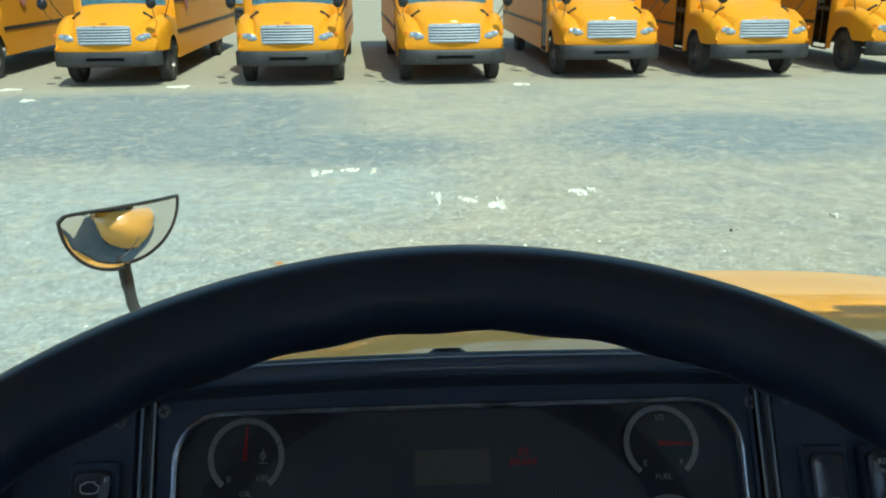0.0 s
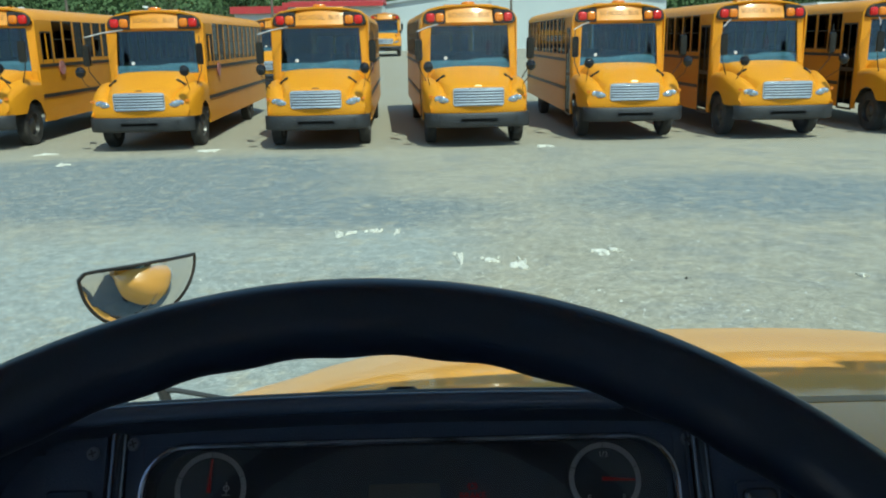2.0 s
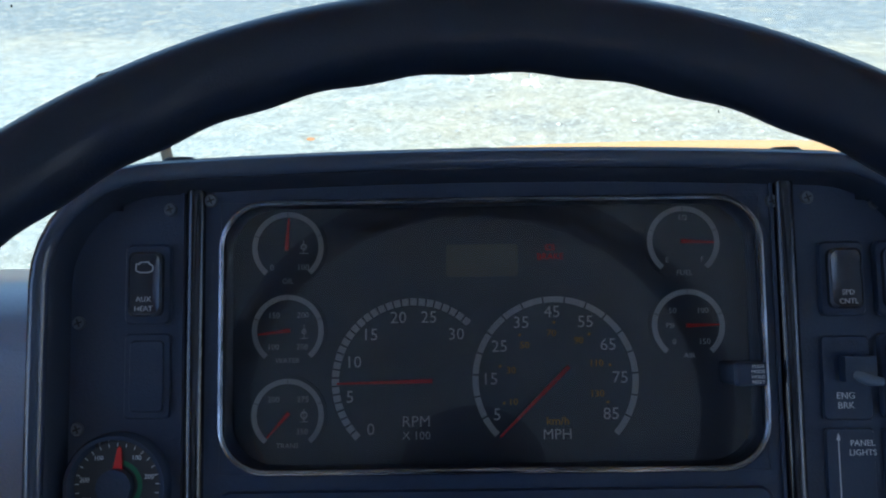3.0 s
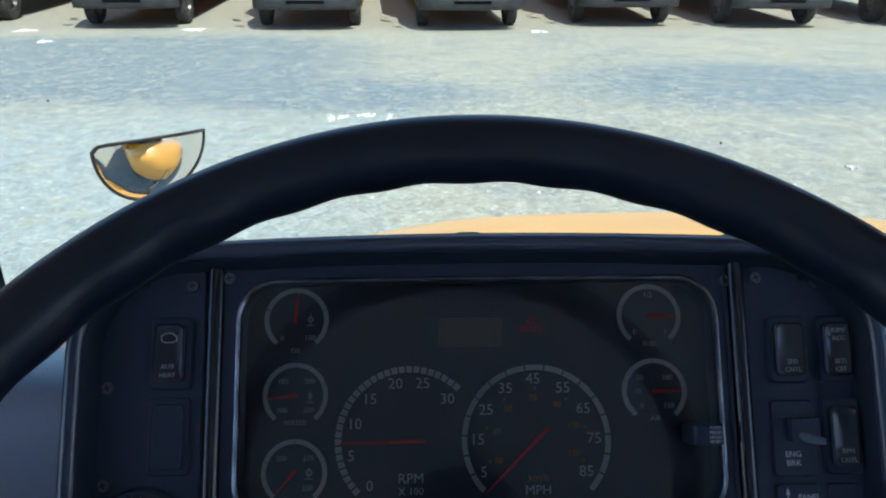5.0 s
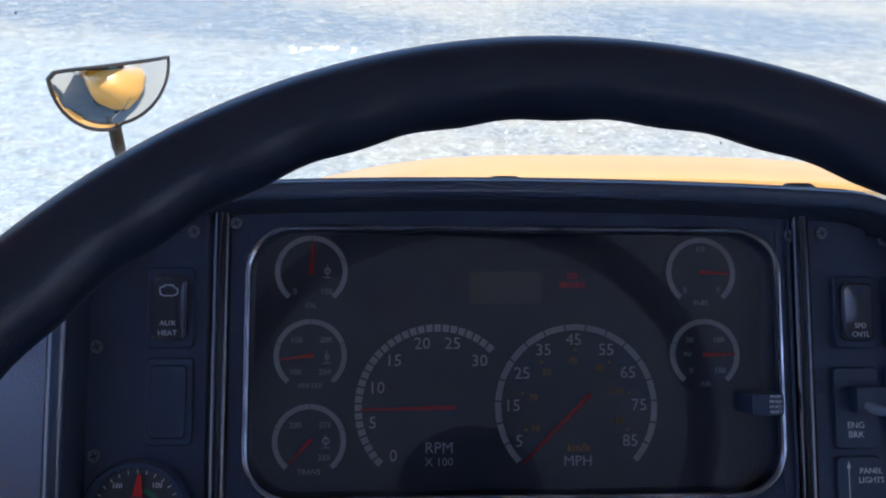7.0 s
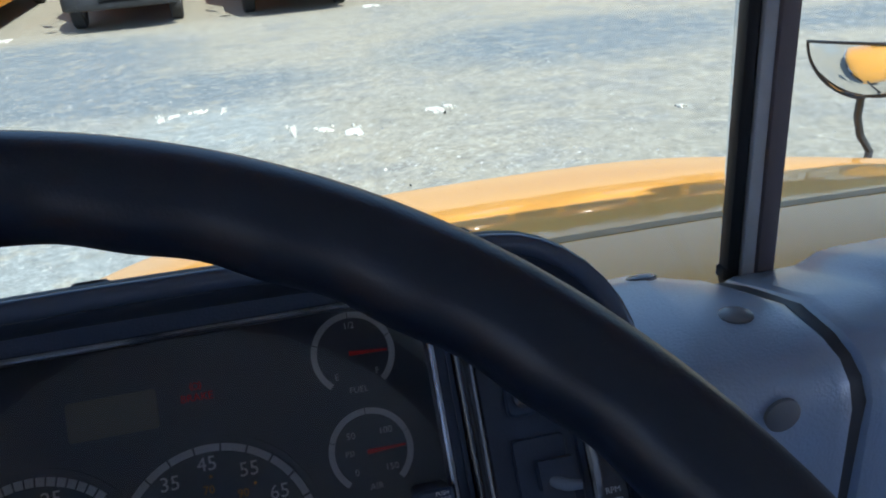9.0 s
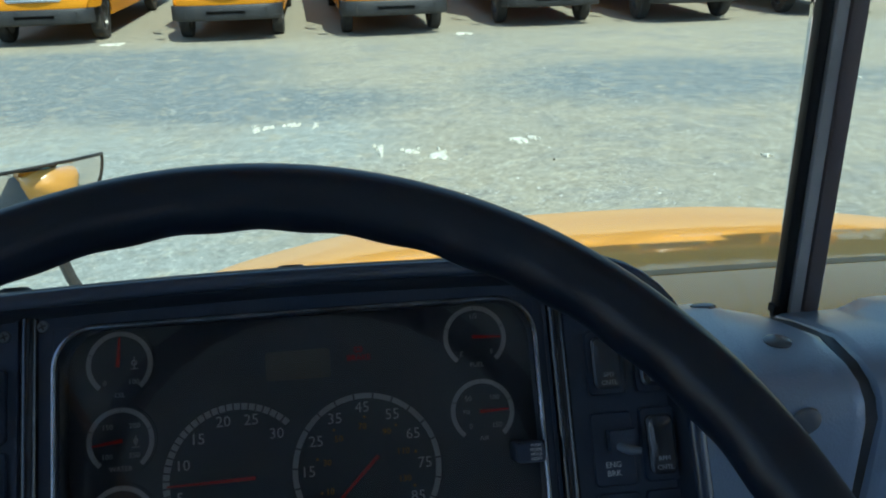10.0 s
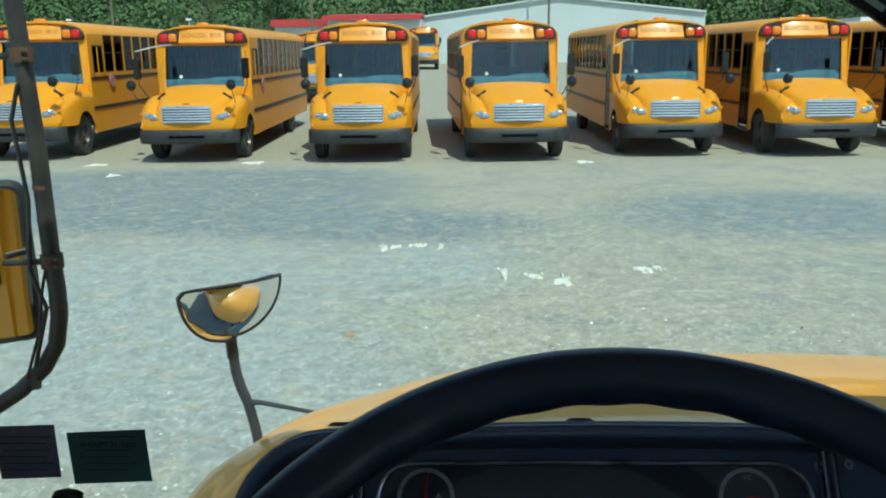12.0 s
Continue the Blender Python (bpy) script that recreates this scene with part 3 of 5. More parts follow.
        part("hood_seam", loft(strip), BROWNGAP, hood, "brown strip standing for the shaded seam gap across the hood")
    else:
        part("hood_badge", bm, BADGE, hood, "small brown oval badge")
    # bumper; its slot is a raised near-black block that paints the recess's shade
    wb = 1.15 if own else 1.215
    rows = []
    for z, d in ((0.48, 0.05), (0.50, 0.015), (0.53, 0.0), (0.65, -0.008), (0.78, 0.0), (0.81, 0.02), (0.82, 0.06)):
        rows.append([(x, -0.16 + d + 0.10 * (x / 1.15) ** 2 + 0.20 * abs(x / wb) ** 9, z) for x in [wb * (k / 18 - 1) for k in range(37)]])
    bump = part("bumper", thick(loft(rows), 0.05), BUMPER, bus, "heavy dark steel bumper")
    part("bumper_slot", boxed(-0.42, 0.42, -0.172, -0.14, 0.625, 0.69), SLOTSHADE, bump, bevel=0.01)
    part("bumper_bracket", boxed(-0.9, 0.9, -0.10, 0.3, 0.55, 0.74), BLACK, bump)
    # underside
    part("chassis", boxed(-0.45, 0.45, 0.1, 10.8, 0.55, 0.9), BLACK, bus)
    part("axle", boxed(-1.0, 1.0, 1.14, 1.30, 0.42, 0.56), BLACK, bus)
    # front cap round the windshield: sides, header and cowl
    for s in (-1, 1):
        rows = []
        for z in (1.30, 1.5, 1.7, 1.9, 2.1, 2.3, 2.5, 2.72 + up):
            lean = (z - 1.62) * 0.09
            inx = (1.03 if not own else 1.185) - 0.05 * max(0, (z - 1.6))
            rows.append([(s * inx, BODY0 - 0.04 + lean, z), (s * (inx + 0.015), BODY0 - 0.05 + lean, z), (s * max(1.15, inx + 0.02), BODY0 - 0.02 + lean, z), (s * 1.195, BODY0 + 0.04 + lean * 0.5, z), (s * HW, BODY0 + 0.12, z)])
        part("windshield_pillar", thick(loft(rows), 0.03 * s), paint, bus)
    part("cowl", boxed(-1.15, 1.15, BODY0 - 0.05, BODY0 + 0.03, 1.25, 1.62 + up), paint, bus, bevel=0.02)
    rows = []
    for k in range(8):
        u = k / 7
        z = 2.66 + up + (0.42 + 0.45 * up) * math.sin(u * math.pi / 2)
        y = BODY0 + 0.03 + 0.32 * (1 - math.cos(u * math.pi / 2))
        half = 1.19 - 0.30 * u ** 2
        rows.append([(half * (j / 12 - 1), y + 0.10 * abs(j / 12 - 1) ** 4, z - 0.05 * u * abs(j / 12 - 1) ** 2) for j in range(25)])
    head = part("front_header", thick(loft(rows), 0.03), paint, bus)
    rows = []
    for dz, dy in ((-0.03, 0.06), (0.0, 0.005), (0.02, 0.0), (0.20, 0.095), (0.36, 0.18), (0.39, 0.205), (0.40, 0.24), (0.40, 0.50)):
        rows.append([(x, BODY0 - 0.10 + dy + 0.055 * (x / 0.6) ** 2 + (0.03 if abs(x) > 0.59 else 0), 2.72 + up + dz * (1.0 + up)) for x in [-0.60, -0.585] + [-0.55 + 0.11 * k for k in range(11)] + [0.585, 0.60]])
    sign = part("destination_sign", thick(loft(rows), 0.03), SIGNPAINT, bus, "yellow sign box above the windshield")
    for word, x in (("SCHOOL", -0.19), ("BUS", 0.365)):
        bm = moved(lettering(word, 0.178, 0.003), pose(x, BODY0 - 0.0255, 2.89 + 1.15 * up, 62.2 + 12 * up, 0, 0) @ Matrix.Diagonal((0.92, 1, 1, 1)))
        for v in bm.verts:
            v.co.y += 0.055 * (v.co.x / 0.6) ** 2
        part("sign_word", bm, SIGNINK, sign, "black lettering")
    n = 24
    rows = [[(rx * math.cos(k / n * math.tau), BODY0 + 0.20 + 0.6 * rx * math.sin(k / n * math.tau), 3.15 + 1.14 * up + h) for k in range(n)] for rx, h in ((0.17, 0.0), (0.165, 0.035), (0.135, 0.062), (0.06, 0.075), (0.01, 0.077))]
    part("clearance_lamp", loft(rows, close_u=True, cap=True), AMBERLENS, head, "amber clearance lamp on the sign's top")
    for s in (-1, 1):
        out = [(0.60, 2.70), (1.06, 2.70), (1.13, 2.74), (1.155, 2.82), (1.12, 2.93), (1.04, 3.00), (0.94, 3.035), (0.60, 3.05)]
        hs = part("lamp_housing", moved(slab(out, 0, 0.10, 0.02), Matrix(((s, 0, 0, 0), (0, 0, -1, BODY0 + 0.06), (0, 1, 0, up), (0, 0, 0, 1)))), BLACK, head, "black warning lamp housing")
        for x, mt, nm in ((0.735, AMBERLENS, "amber_lamp"), (0.965, REDLENS, "red_lamp")):
            lens = rounded(-0.105, 0.105, -0.105, 0.105, 0.065)
            rows = [[(u * sc, v * sc, h) for u, v in lens] for sc, h in ((1.0, 0.0), (0.98, 0.02), (0.85, 0.036), (0.5, 0.046), (0.02, 0.048))]
            part(nm, moved(loft(rows, close_u=True, cap=True), pose(s * x, BODY0 - 0.040, 2.855 + up, 90, 0, 0)), mt, hs)
    return bus


def bus_glass(bus):
    rows = []
    for z in (1.72, 1.9, 2.1, 2.3, 2.5, 2.7, 2.87):
        lean = (z - 1.62) * 0.09
        rows.append([(1.01 * k / 8, BODY0 - 0.035 + lean + 0.04 * abs(k / 8) ** 3, z) for k in range(-8, 9)])
    pane = part("windshield", thick(loft(rows), 0.006), WSGLASS, bus, "broad curved windshield")
    pane.visible_shadow = False
    for x0, x1 in ((-0.62, -0.02), (0.12, 0.72)):
        part("wiper", boxed(x0, x1, BODY0 - 0.065, BODY0 - 0.05, 1.780, 1.792), BLACK, bus)
    part("round_sticker", disc(bmesh.new(), 0.042, 0, 0.002, 18, pose(-0.60, BODY0 - 0.028, 2.02, 85, 0, 0)), ROOFWHITE, pane, "small round white sticker")


def bus_dash(bus):
    rows = [[(x, BODY0 + y, z + (0.05 if 0.1 < x < 0.9 and 0.03 < y < 0.4 else 0.0)) for x in (-1.1, -0.5, 0.0, 0.25, 0.45, 0.7, 0.88, 1.1)] for y, z in ((0.02, 1.74), (0.05, 1.86), (0.2, 1.955), (0.36, 1.95), (0.42, 1.76), (0.42, 1.1))]
    part("dashboard", thick(loft(rows), 0.02), BUSDASH, bus, "pale grey dash behind the windshield")
    bm = tube([(0.55 + 0.22 * math.cos(k / 24 * math.tau), BODY0 + 0.55 + 0.14 * math.sin(k / 24 * math.tau), 1.99 - 0.17 * math.sin(k / 24 * math.tau)) for k in range(24)], 0.018, 8, True)
    part("steering_wheel", bm, BLACK, bus)
    part("red_canister", tube([(0.62, BODY0 + 1.02, 2.05), (0.62, BODY0 + 1.02, 2.34), (0.62, BODY0 + 1.02, 2.40), (0.62, BODY0 + 1.02, 2.44)], [0.065, 0.065, 0.03, 0.025], 14), REDLENS, bus, "red canister behind the windshield")
    for s in (-1, 1):
        for k in range(10):
            part("seat_back", boxed(s * 0.62 - 0.46, s * 0.62 + 0.46, BODY0 + 1.7 + 0.72 * k, BODY0 + 1.82 + 0.72 * k, 1.0, 2.05), BUSSEAT, bus)


def crossview_mirrors(bus):
    for s in (-1, 1):
        rows = []
        n = 20
        for sc, d in ((0.9, 0.06), (1.0, 0.0), (0.85, -0.05), (0.5, -0.08), (0.05, -0.09)):
            rows.append([(s * 1.17 + sc * 0.115 * math.cos(k / n * math.tau), -0.25 + d, 1.88 + sc * (0.125 * math.sin(k / n * math.tau))) for k in range(n)])
        mir = part("crossview_mirror", loft(rows, close_u=True, cap=True), GLOSSBLACK, bus, "black convex crossview mirror")
        part("mirror_arm", tube([(s * 1.17, -0.20, 1.78), (s * 1.17, -0.06, 1.62), (s * 1.10, 0.40, 1.42)], 0.009), BLACK, mir)
        # side mirrors hung over the fenders
        y = BODY0 - 1.15
        sm = part("side_mirror", slab(rounded(-0.085, 0.085, -0.25, 0.25, 0.05), -0.04, 0.04, 0.015), GLOSSBLACK, bus, "tall black side mirror")
        sm.matrix_basis = pose(s * 1.33, y, 2.24, 90, 0, 12 * s)
        if s < 0:
            part("mirror_arm", tube([(s * 0.78, BODY0 + 0.0, 2.84), (s * 1.10, y + 0.5, 2.76), (s * 1.36, y + 0.02, 2.66)], 0.017), SATIN, bus, "bright metal mirror arm")
        part("mirror_bracket", tube([(s * 1.34, y + 0.02, 2.67), (s * 1.34, y + 0.05, 2.1), (s * 1.33, y + 0.06, 1.86), (s * 1.15, y + 0.25, 1.50)], 0.013), BLACK, bus)


def stop_arm(bus):
    n = 8
    out = [(0.19 * math.cos((k + 0.5) / n * math.tau), 0.19 * math.sin((k + 0.5) / n * math.tau)) for k in range(n)]
    sg = part("stop_sign", slab(out, 0, 0.02), FADEDRED, bus, "folded red stop sign", smooth=False)
    sg.matrix_basis = pose(HW + 0.03, BODY0 + 1.35, 1.80, 90, 0, 90)


first = build_bus("school_bus", Matrix.Identity(4), "yellow school bus with black trim parked on gravel")
bus_glass(first)
bus_dash(first)
crossview_mirrors(first)
stop_arm(first)
ROW = [(-10.15, 17.93, 1.5), (-6.00, 17.33, 1.5), (-2.24, 17.06, 1.2), (1.17, 16.96, 3.0), (4.61, 17.58, -0.2), (7.84, 17.30, 0.5), (11.44, 17.55, 0.5)]
SIZE = Matrix.Scale(0.95, 4)
first.matrix_world = pose(ROW[0][0], ROW[0][1], 0, 0, 0, ROW[0][2]) @ SIZE
for x, y, a in ROW[1:]:
    copy_thing(first, pose(x, y, 0, 0, 0, a) @ SIZE)

# ---- the driver's own bus ----
YG = 2.07
CX = 0.60
OWN = pose(CX, YG, 0, 0, 0, 180) @ Matrix.Diagonal((1.12, 1, 1, 1))
own = build_bus("driven_school_bus", OWN, "yellow school bus with black trim seen from its driver's seat", own=True)
for x0, x1 in ((-0.73, 0.430), (0.456, 1.93)):
    w = part("windshield", boxed(x0, x1, 0.190, 0.196, 1.60, 2.66), CLEAR, own, "upright split windshield pane", smooth=False)
    w.matrix_parent_inverse = OWN.inverted()
    w.visible_shadow = False
# unseen surfaces, made pale and bluish to brighten the instrument panel
BOUNCELINING = mat("bounce_lining", (0.70, 0.83, 0.94), 0.75, 0, (0.66, 0.79, 0.90), 3, bump=0.3, bump_scale=300)
BOUNCEFLOOR = mat("bounce_floor", (0.42, 0.45, 0.50), 0.8, 0, (0.36, 0.39, 0.43), 5)
# grey vinyl with the blue sky reflection of its top mixed into the base
PADSKY = mat("sky_tinted_vinyl_dash", (0.32, 0.44, 0.62), 0.32, 0, (0.35, 0.46, 0.63), 6, bump=0.7, bump_scale=420, spec=1.0)
PADSKY.node_tree.nodes["Principled BSDF"].inputs["Coat Weight"].default_value = 0.8
PADSKY.node_tree.nodes["Principled BSDF"].inputs["Coat IOR"].default_value = 1.8
PADSKY.node_tree.nodes["Principled BSDF"].inputs["Coat Roughness"].default_value = 0.30
STRIP = mat("dark_seam_rubber", (0.07, 0.075, 0.085), 0.45)
PANELBLACK = mat("black_panel_plastic", (0.037, 0.056, 0.098), 0.36, 0, (0.046, 0.066, 0.106), 11, bump=0.35, bump_scale=700)
COWL = mat("smooth_cowl_plastic", (0.030, 0.042, 0.066), 0.40, 0, (0.038, 0.050, 0.072), 11, bump=0.15, bump_scale=700, spec=0.3)
LEATHER = mat("black_wheel_leather", (0.010, 0.018, 0.035), 0.32, 0, (0.016, 0.024, 0.042), 14, bump=0.12, bump_scale=900, spec=0.65)
DIAL = mat("dial_face", (0.088, 0.102, 0.135), 0.6, 0, (0.098, 0.111, 0.142), 20)
MARK = mat("dial_marking_white", (0.85, 0.86, 0.87), 0.6)
AMBERMARK = mat("dial_marking_amber", (0.85, 0.45, 0.04), 0.6)
DARKCHROME = mat("dark_chrome", (0.55, 0.54, 0.54), 0.20, 1.0, (0.12, 0.13, 0.14), 30)
ARC = mat("dial_scale_grey", (0.72, 0.74, 0.77), 0.6)
SMALLMARK = mat("small_dial_marking", (0.75, 0.77, 0.80), 0.6)
NEEDLE = mat("red_needle", (0.90, 0.04, 0.035), 0.45)
LCD = mat("lcd_window", (0.20, 0.20, 0.165), 0.4)
LENS = glass_mat("cluster_lens", (0.99, 0.99, 0.99), 0.033, 0.02)
MIRROR = mat("mirror_glass", (0.86, 0.87, 0.88), 0.02, 1.0)
PIPE = mat("worn_black_pipe", (0.024, 0.025, 0.025), 0.5, 0.2, (0.060, 0.052, 0.045), 13, bump=0.3, bump_scale=250)
RUST = mat("rusty_steel", (0.055, 0.038, 0.028), 0.7, 0.1, (0.13, 0.065, 0.035), 40, bump=0.6, bump_scale=300)
ARM = mat("dull_black_arm", (0.028, 0.032, 0.036), 0.45, 0, (0.05, 0.054, 0.058), 12)
GREYPOST = mat("lit_post_face", (0.90, 0.88, 0.84), 0.45, 0, (0.45, 0.45, 0.45), 6)

# lining and floor of the body, out of view, pale to bounce bluish light forward
for s in (-1, 1):
    part("wall_lining", boxed(s * (HW - 0.05), s * (HW - 0.038), BODY0 + 0.99, BODY1 - 0.06, 0.98, 1.87), BOUNCELINING, own)
rows = []
for y in (BODY0 + 0.12, 4, 8, BODY1 - 0.06):
    rows.append([(x, y, z) for x, z in ((-1.15, 2.69), (-1.06, 2.78), (-0.9, 2.86), (-0.65, 2.95), (0, 3.0), (0.65, 2.95), (0.9, 2.86), (1.06, 2.78), (1.15, 2.69))])
part("headlining", thick(loft(rows), 0.01), BOUNCELINING, own, "unseen pale blue headlining that bounces light into the cab")
part("rear_lining", boxed(-1.16, 1.16, BODY1 - 0.08, BODY1 - 0.06, 0.99, 1.7), BOUNCELINING, own)
part("floor_covering", boxed(-1.16, 1.16, BODY0 + 0.06, BODY1 - 0.06, 0.985, 0.992), BOUNCEFLOOR, own)

# panel frame: x across, y up the panel, z towards the driver
TILT = radians(31.7)
PANEL = Matrix(((1, 0, 0, 0), (0, math.sin(TILT), -math.cos(TILT), 0), (0, math.cos(TILT), math.sin(TILT), 1.935), (0, 0, 0, 1)))
FACE = 0.025


def sweep_lip(profile, u0, u1, low, top, rad, arch):
    """The cowl's lip: a profile of (outward, towards the driver) carried round the panel's top and sides."""
    path = [(u0, low, -1, 0), (u0, (low + top) / 2, -1, 0), (u0, top - rad, -1, 0)]
    for k in range(1, 9):
        a = radians(180 - 90 * k / 8)
        path.append((u0 + rad + rad * math.cos(a), top - rad + rad * math.sin(a), math.cos(a), math.sin(a)))
    for k in range(1, 12):
        path.append((u0 + rad + (u1 - u0 - 2 * rad) * k / 12, top, 0, 1))
    for k in range(0, 9):
        a = radians(90 - 90 * k / 8)
        path.append((u1 - rad + rad * math.cos(a), top - rad + rad * math.sin(a), math.cos(a), math.sin(a)))
    path += [(u1, (low + top) / 2, 1, 0), (u1, low, 1, 0)]
    mid, half = (u0 + u1) / 2, (u1 - u0) / 2
    rows = []
    for u, v, du, dv in path:
        rows.append([(u + du * d, v + dv * d + arch * (1 - ((u - mid) / half) ** 2) * dv, n) for d, n in profile])
    return rows


RIBBLACK = mat("glossy_black_rib", (0.014, 0.017, 0.024), 0.14, 0, (0.020, 0.022, 0.030), 30, spec=0.9)
BEAD = mat("glossy_lip_plastic", (0.060, 0.085, 0.13), 0.16, 0, (0.07, 0.095, 0.14), 30, spec=1.0)
cluster = empty("instrument_panel", PANEL, label="black instrument panel with round gauges behind the wheel", category="instrument panel", kind="thing")
lip = [(-0.0135, -0.02), (-0.013, FACE), (-0.0085, 0.040), (-0.0048, 0.048), (-0.001, 0.051), (0.002, 0.0505), (0.0045, 0.048), (0.0052, 0.0445), (0.0025, 0.0435), (0.0022, 0.0395), (0.0062, 0.0388), (0.0082, 0.036), (0.0088, 0.030), (0.009, 0.0), (0.007, -0.05), (-0.005, -0.16), (-0.02, -0.20)]
part("cowl", loft(sweep_lip(lip, -0.334, 0.244, -0.40, 0.0790, 0.068, 0.0095)), COWL, cluster, "black moulded cowl with a rolled lip")
# extra glossy bead, lighter and bluer than the cowl, for the lip's highlight
bead = [(-0.0012 + 0.0062 * math.cos(a / 12 * math.tau), 0.0458 + 0.0062 * math.sin(a / 12 * math.tau)) for a in range(13)]
part("lip_highlight_bead", loft(sweep_lip(bead, -0.334, 0.244, -0.40, 0.0790, 0.068, 0.0095)), BEAD, cluster, "glossy bluish bead added for the highlight on the cowl's rolled edge")
# face plate with the opening for the dials
for nm, u0, u1, v0, v1 in (("switch_plate", -0.3235, -0.222, -0.40, 0.060), ("switch_plate", 0.134, 0.2335, -0.40, 0.060), ("upper_strip", -0.288, -0.222, 0.060, 0.074), ("upper_strip", 0.134, 0.198, 0.060, 0.074), ("upper_strip", -0.222, 0.134, 0.064, 0.076), ("knee_plate", -0.222, 0.134, -0.40, -0.114)):
    part(nm, boxed(u0, u1, v0, v1, -0.01, FACE), PANELBLACK, cluster)
part("lower_panel", slab(rounded(-0.222, 0.134, -0.30, -0.124, 0.008), FACE, FACE + 0.004, 0.002), PANELBLACK, cluster)
part("dial_plate", boxed(-0.225, 0.137, -0.118, 0.068, -0.012, -0.0015), DIAL, cluster)
rim_in, rim_out = rounded(-0.2205, 0.133, -0.112, 0.063, 0.030, 8), rounded(-0.2222, 0.1342, -0.1142, 0.0645, 0.0004, 8)
part("lens_surround", loft([[(x, y, -0.004) for x, y in rim_in], [(x, y, FACE - 0.001) for x, y in rim_in], [(x, y, FACE - 0.0006) for x, y in rim_out]], close_u=True), PANELBLACK, cluster, "black frame round the lens")
part("lens_bezel", tube([(x, y, FACE + 0.002) for x, y in rounded(-0.221, 0.1335, -0.1125, 0.0635, 0.030, 8)], 0.0021, 8, True), DARKCHROME, cluster, "thin dark chrome bezel")
w = part("lens", boxed(-0.220, 0.1325, -0.1115, 0.0625, FACE - 0.006, FACE - 0.004), LENS, cluster, "clear flat lens", smooth=False)
w.visible_shadow = False
for u in (-0.2387, 0.1505):
    rib = part("rib", loft([[(u + 0.0065 * math.cos(a / 8 * math.pi), v, FACE + 0.006 * math.sin(a / 8 * math.pi)) for a in range(9)] for v in (-0.40, 0.0, 0.079)]), RIBBLACK, cluster, "raised glossy vertical rib")
    part("rib_groove", boxed(u - 0.0095, u - 0.0075, -0.4, 0.079, FACE, FACE + 0.002), PANELBLACK, rib)


def ring(bm, cx, cy, r0, r1, a0, a1, z0, z1, n):
    """A flat arc between two angles in degrees."""
    loops = []
    for k in range(n + 1):
        a = radians(a0 + (a1 - a0) * k / n)
        c, s = math.cos(a), math.sin(a)
        loops.append([bm.verts.new((cx + r * c, cy + r * s, z)) for r, z in ((r0, z0), (r0, z1), (r1, z1), (r1, z0))])
    for p, q in zip(loops, loops[1:]):
        for j in range(4):
            bm.faces.new((p[j], p[(j + 1) % 4], q[(j + 1) % 4], q[j]))
    bm.faces.new(loops[0])
    bm.faces.new(loops[-1][::-1])


def needle_mesh(cx, cy, r, back, a, wide):
    m = Matrix.Translation((cx, cy, 0)) @ Matrix.Rotation(radians(a), 4, "Z")
    return moved(slab([(r, -wide * 0.25), (r, wide * 0.25), (0, wide * 0.6), (-back, wide * 0.6), (-back, -wide * 0.6), (0, -wide * 0.6)], 0.004, 0.0055), m)


def gauge(cx, cy, r, a0, a1, gaps, width, needle, texts, name, label, needle_len=0.8, back=0.1, nw=0.0033):
    """A round dial: its arc in segments, figures and needle."""
    bm = disc(bmesh.new(), r * 1.08, -0.0012, 0.0, 40)
    g = part(name, bm, DIAL, cluster, label)
    g.matrix_basis = Matrix.Translation((cx, cy, 0))
    sc = bmesh.new()
    span = a1 - a0
    for k in range(gaps):
        b0, b1 = a0 + span * k / gaps, a0 + span * (k + 1) / gaps
        ring(sc, 0, 0, r - width, r, b0 - 0.6 * (1 if span < 0 else -1), b1 + 0.6 * (1 if span < 0 else -1), 0.0004, 0.0012, max(2, int(abs(span) / gaps / 5)))
    part("scale_arc", sc, ARC, g, "pale grey scale arc")
    for body, x, y, size, mt in texts:
        part("figure" if body[0].isdigit() else "lettering", moved(lettering(body, size, 0.0003), Matrix.Translation((x, y, 0.001))), mt, g)
    part("needle", needle_mesh(0, 0, r * needle_len, r * back, needle, nw), NEEDLE, g, "red needle")
    hub = disc(bmesh.new(), r * 0.06, 0.0008, 0.0018, 16)
    part("needle_hub", hub, DIAL, g)
    return g


def polar(cx, cy, r, a):
    return cx + r * math.cos(radians(a)), cy + r * math.sin(radians(a))


# the two large dials
rpm_t = [("0", -0.030, -0.0325, 0.0115, MARK), ("5", -0.0440, -0.0105, 0.0115, MARK), ("10", -0.0415, 0.0130, 0.0115, MARK), ("15", -0.0300, 0.0315, 0.0115, MARK), ("20", -0.0105, 0.0430, 0.0115, MARK), ("25", 0.0105, 0.0430, 0.0115, MARK), ("30", 0.0290, 0.0312, 0.0115, MARK), ("RPM", 0.0010, -0.0275, 0.0105, MARK), ("X 100", 0.0010, -0.0368, 0.0078, MARK)]
gauge(-0.0957, -0.0565, 0.0565, 225, 45, 30, 0.0050, 181, rpm_t, "rev_counter", "round rev counter with white figures", 0.93, 0.22, 0.0022)
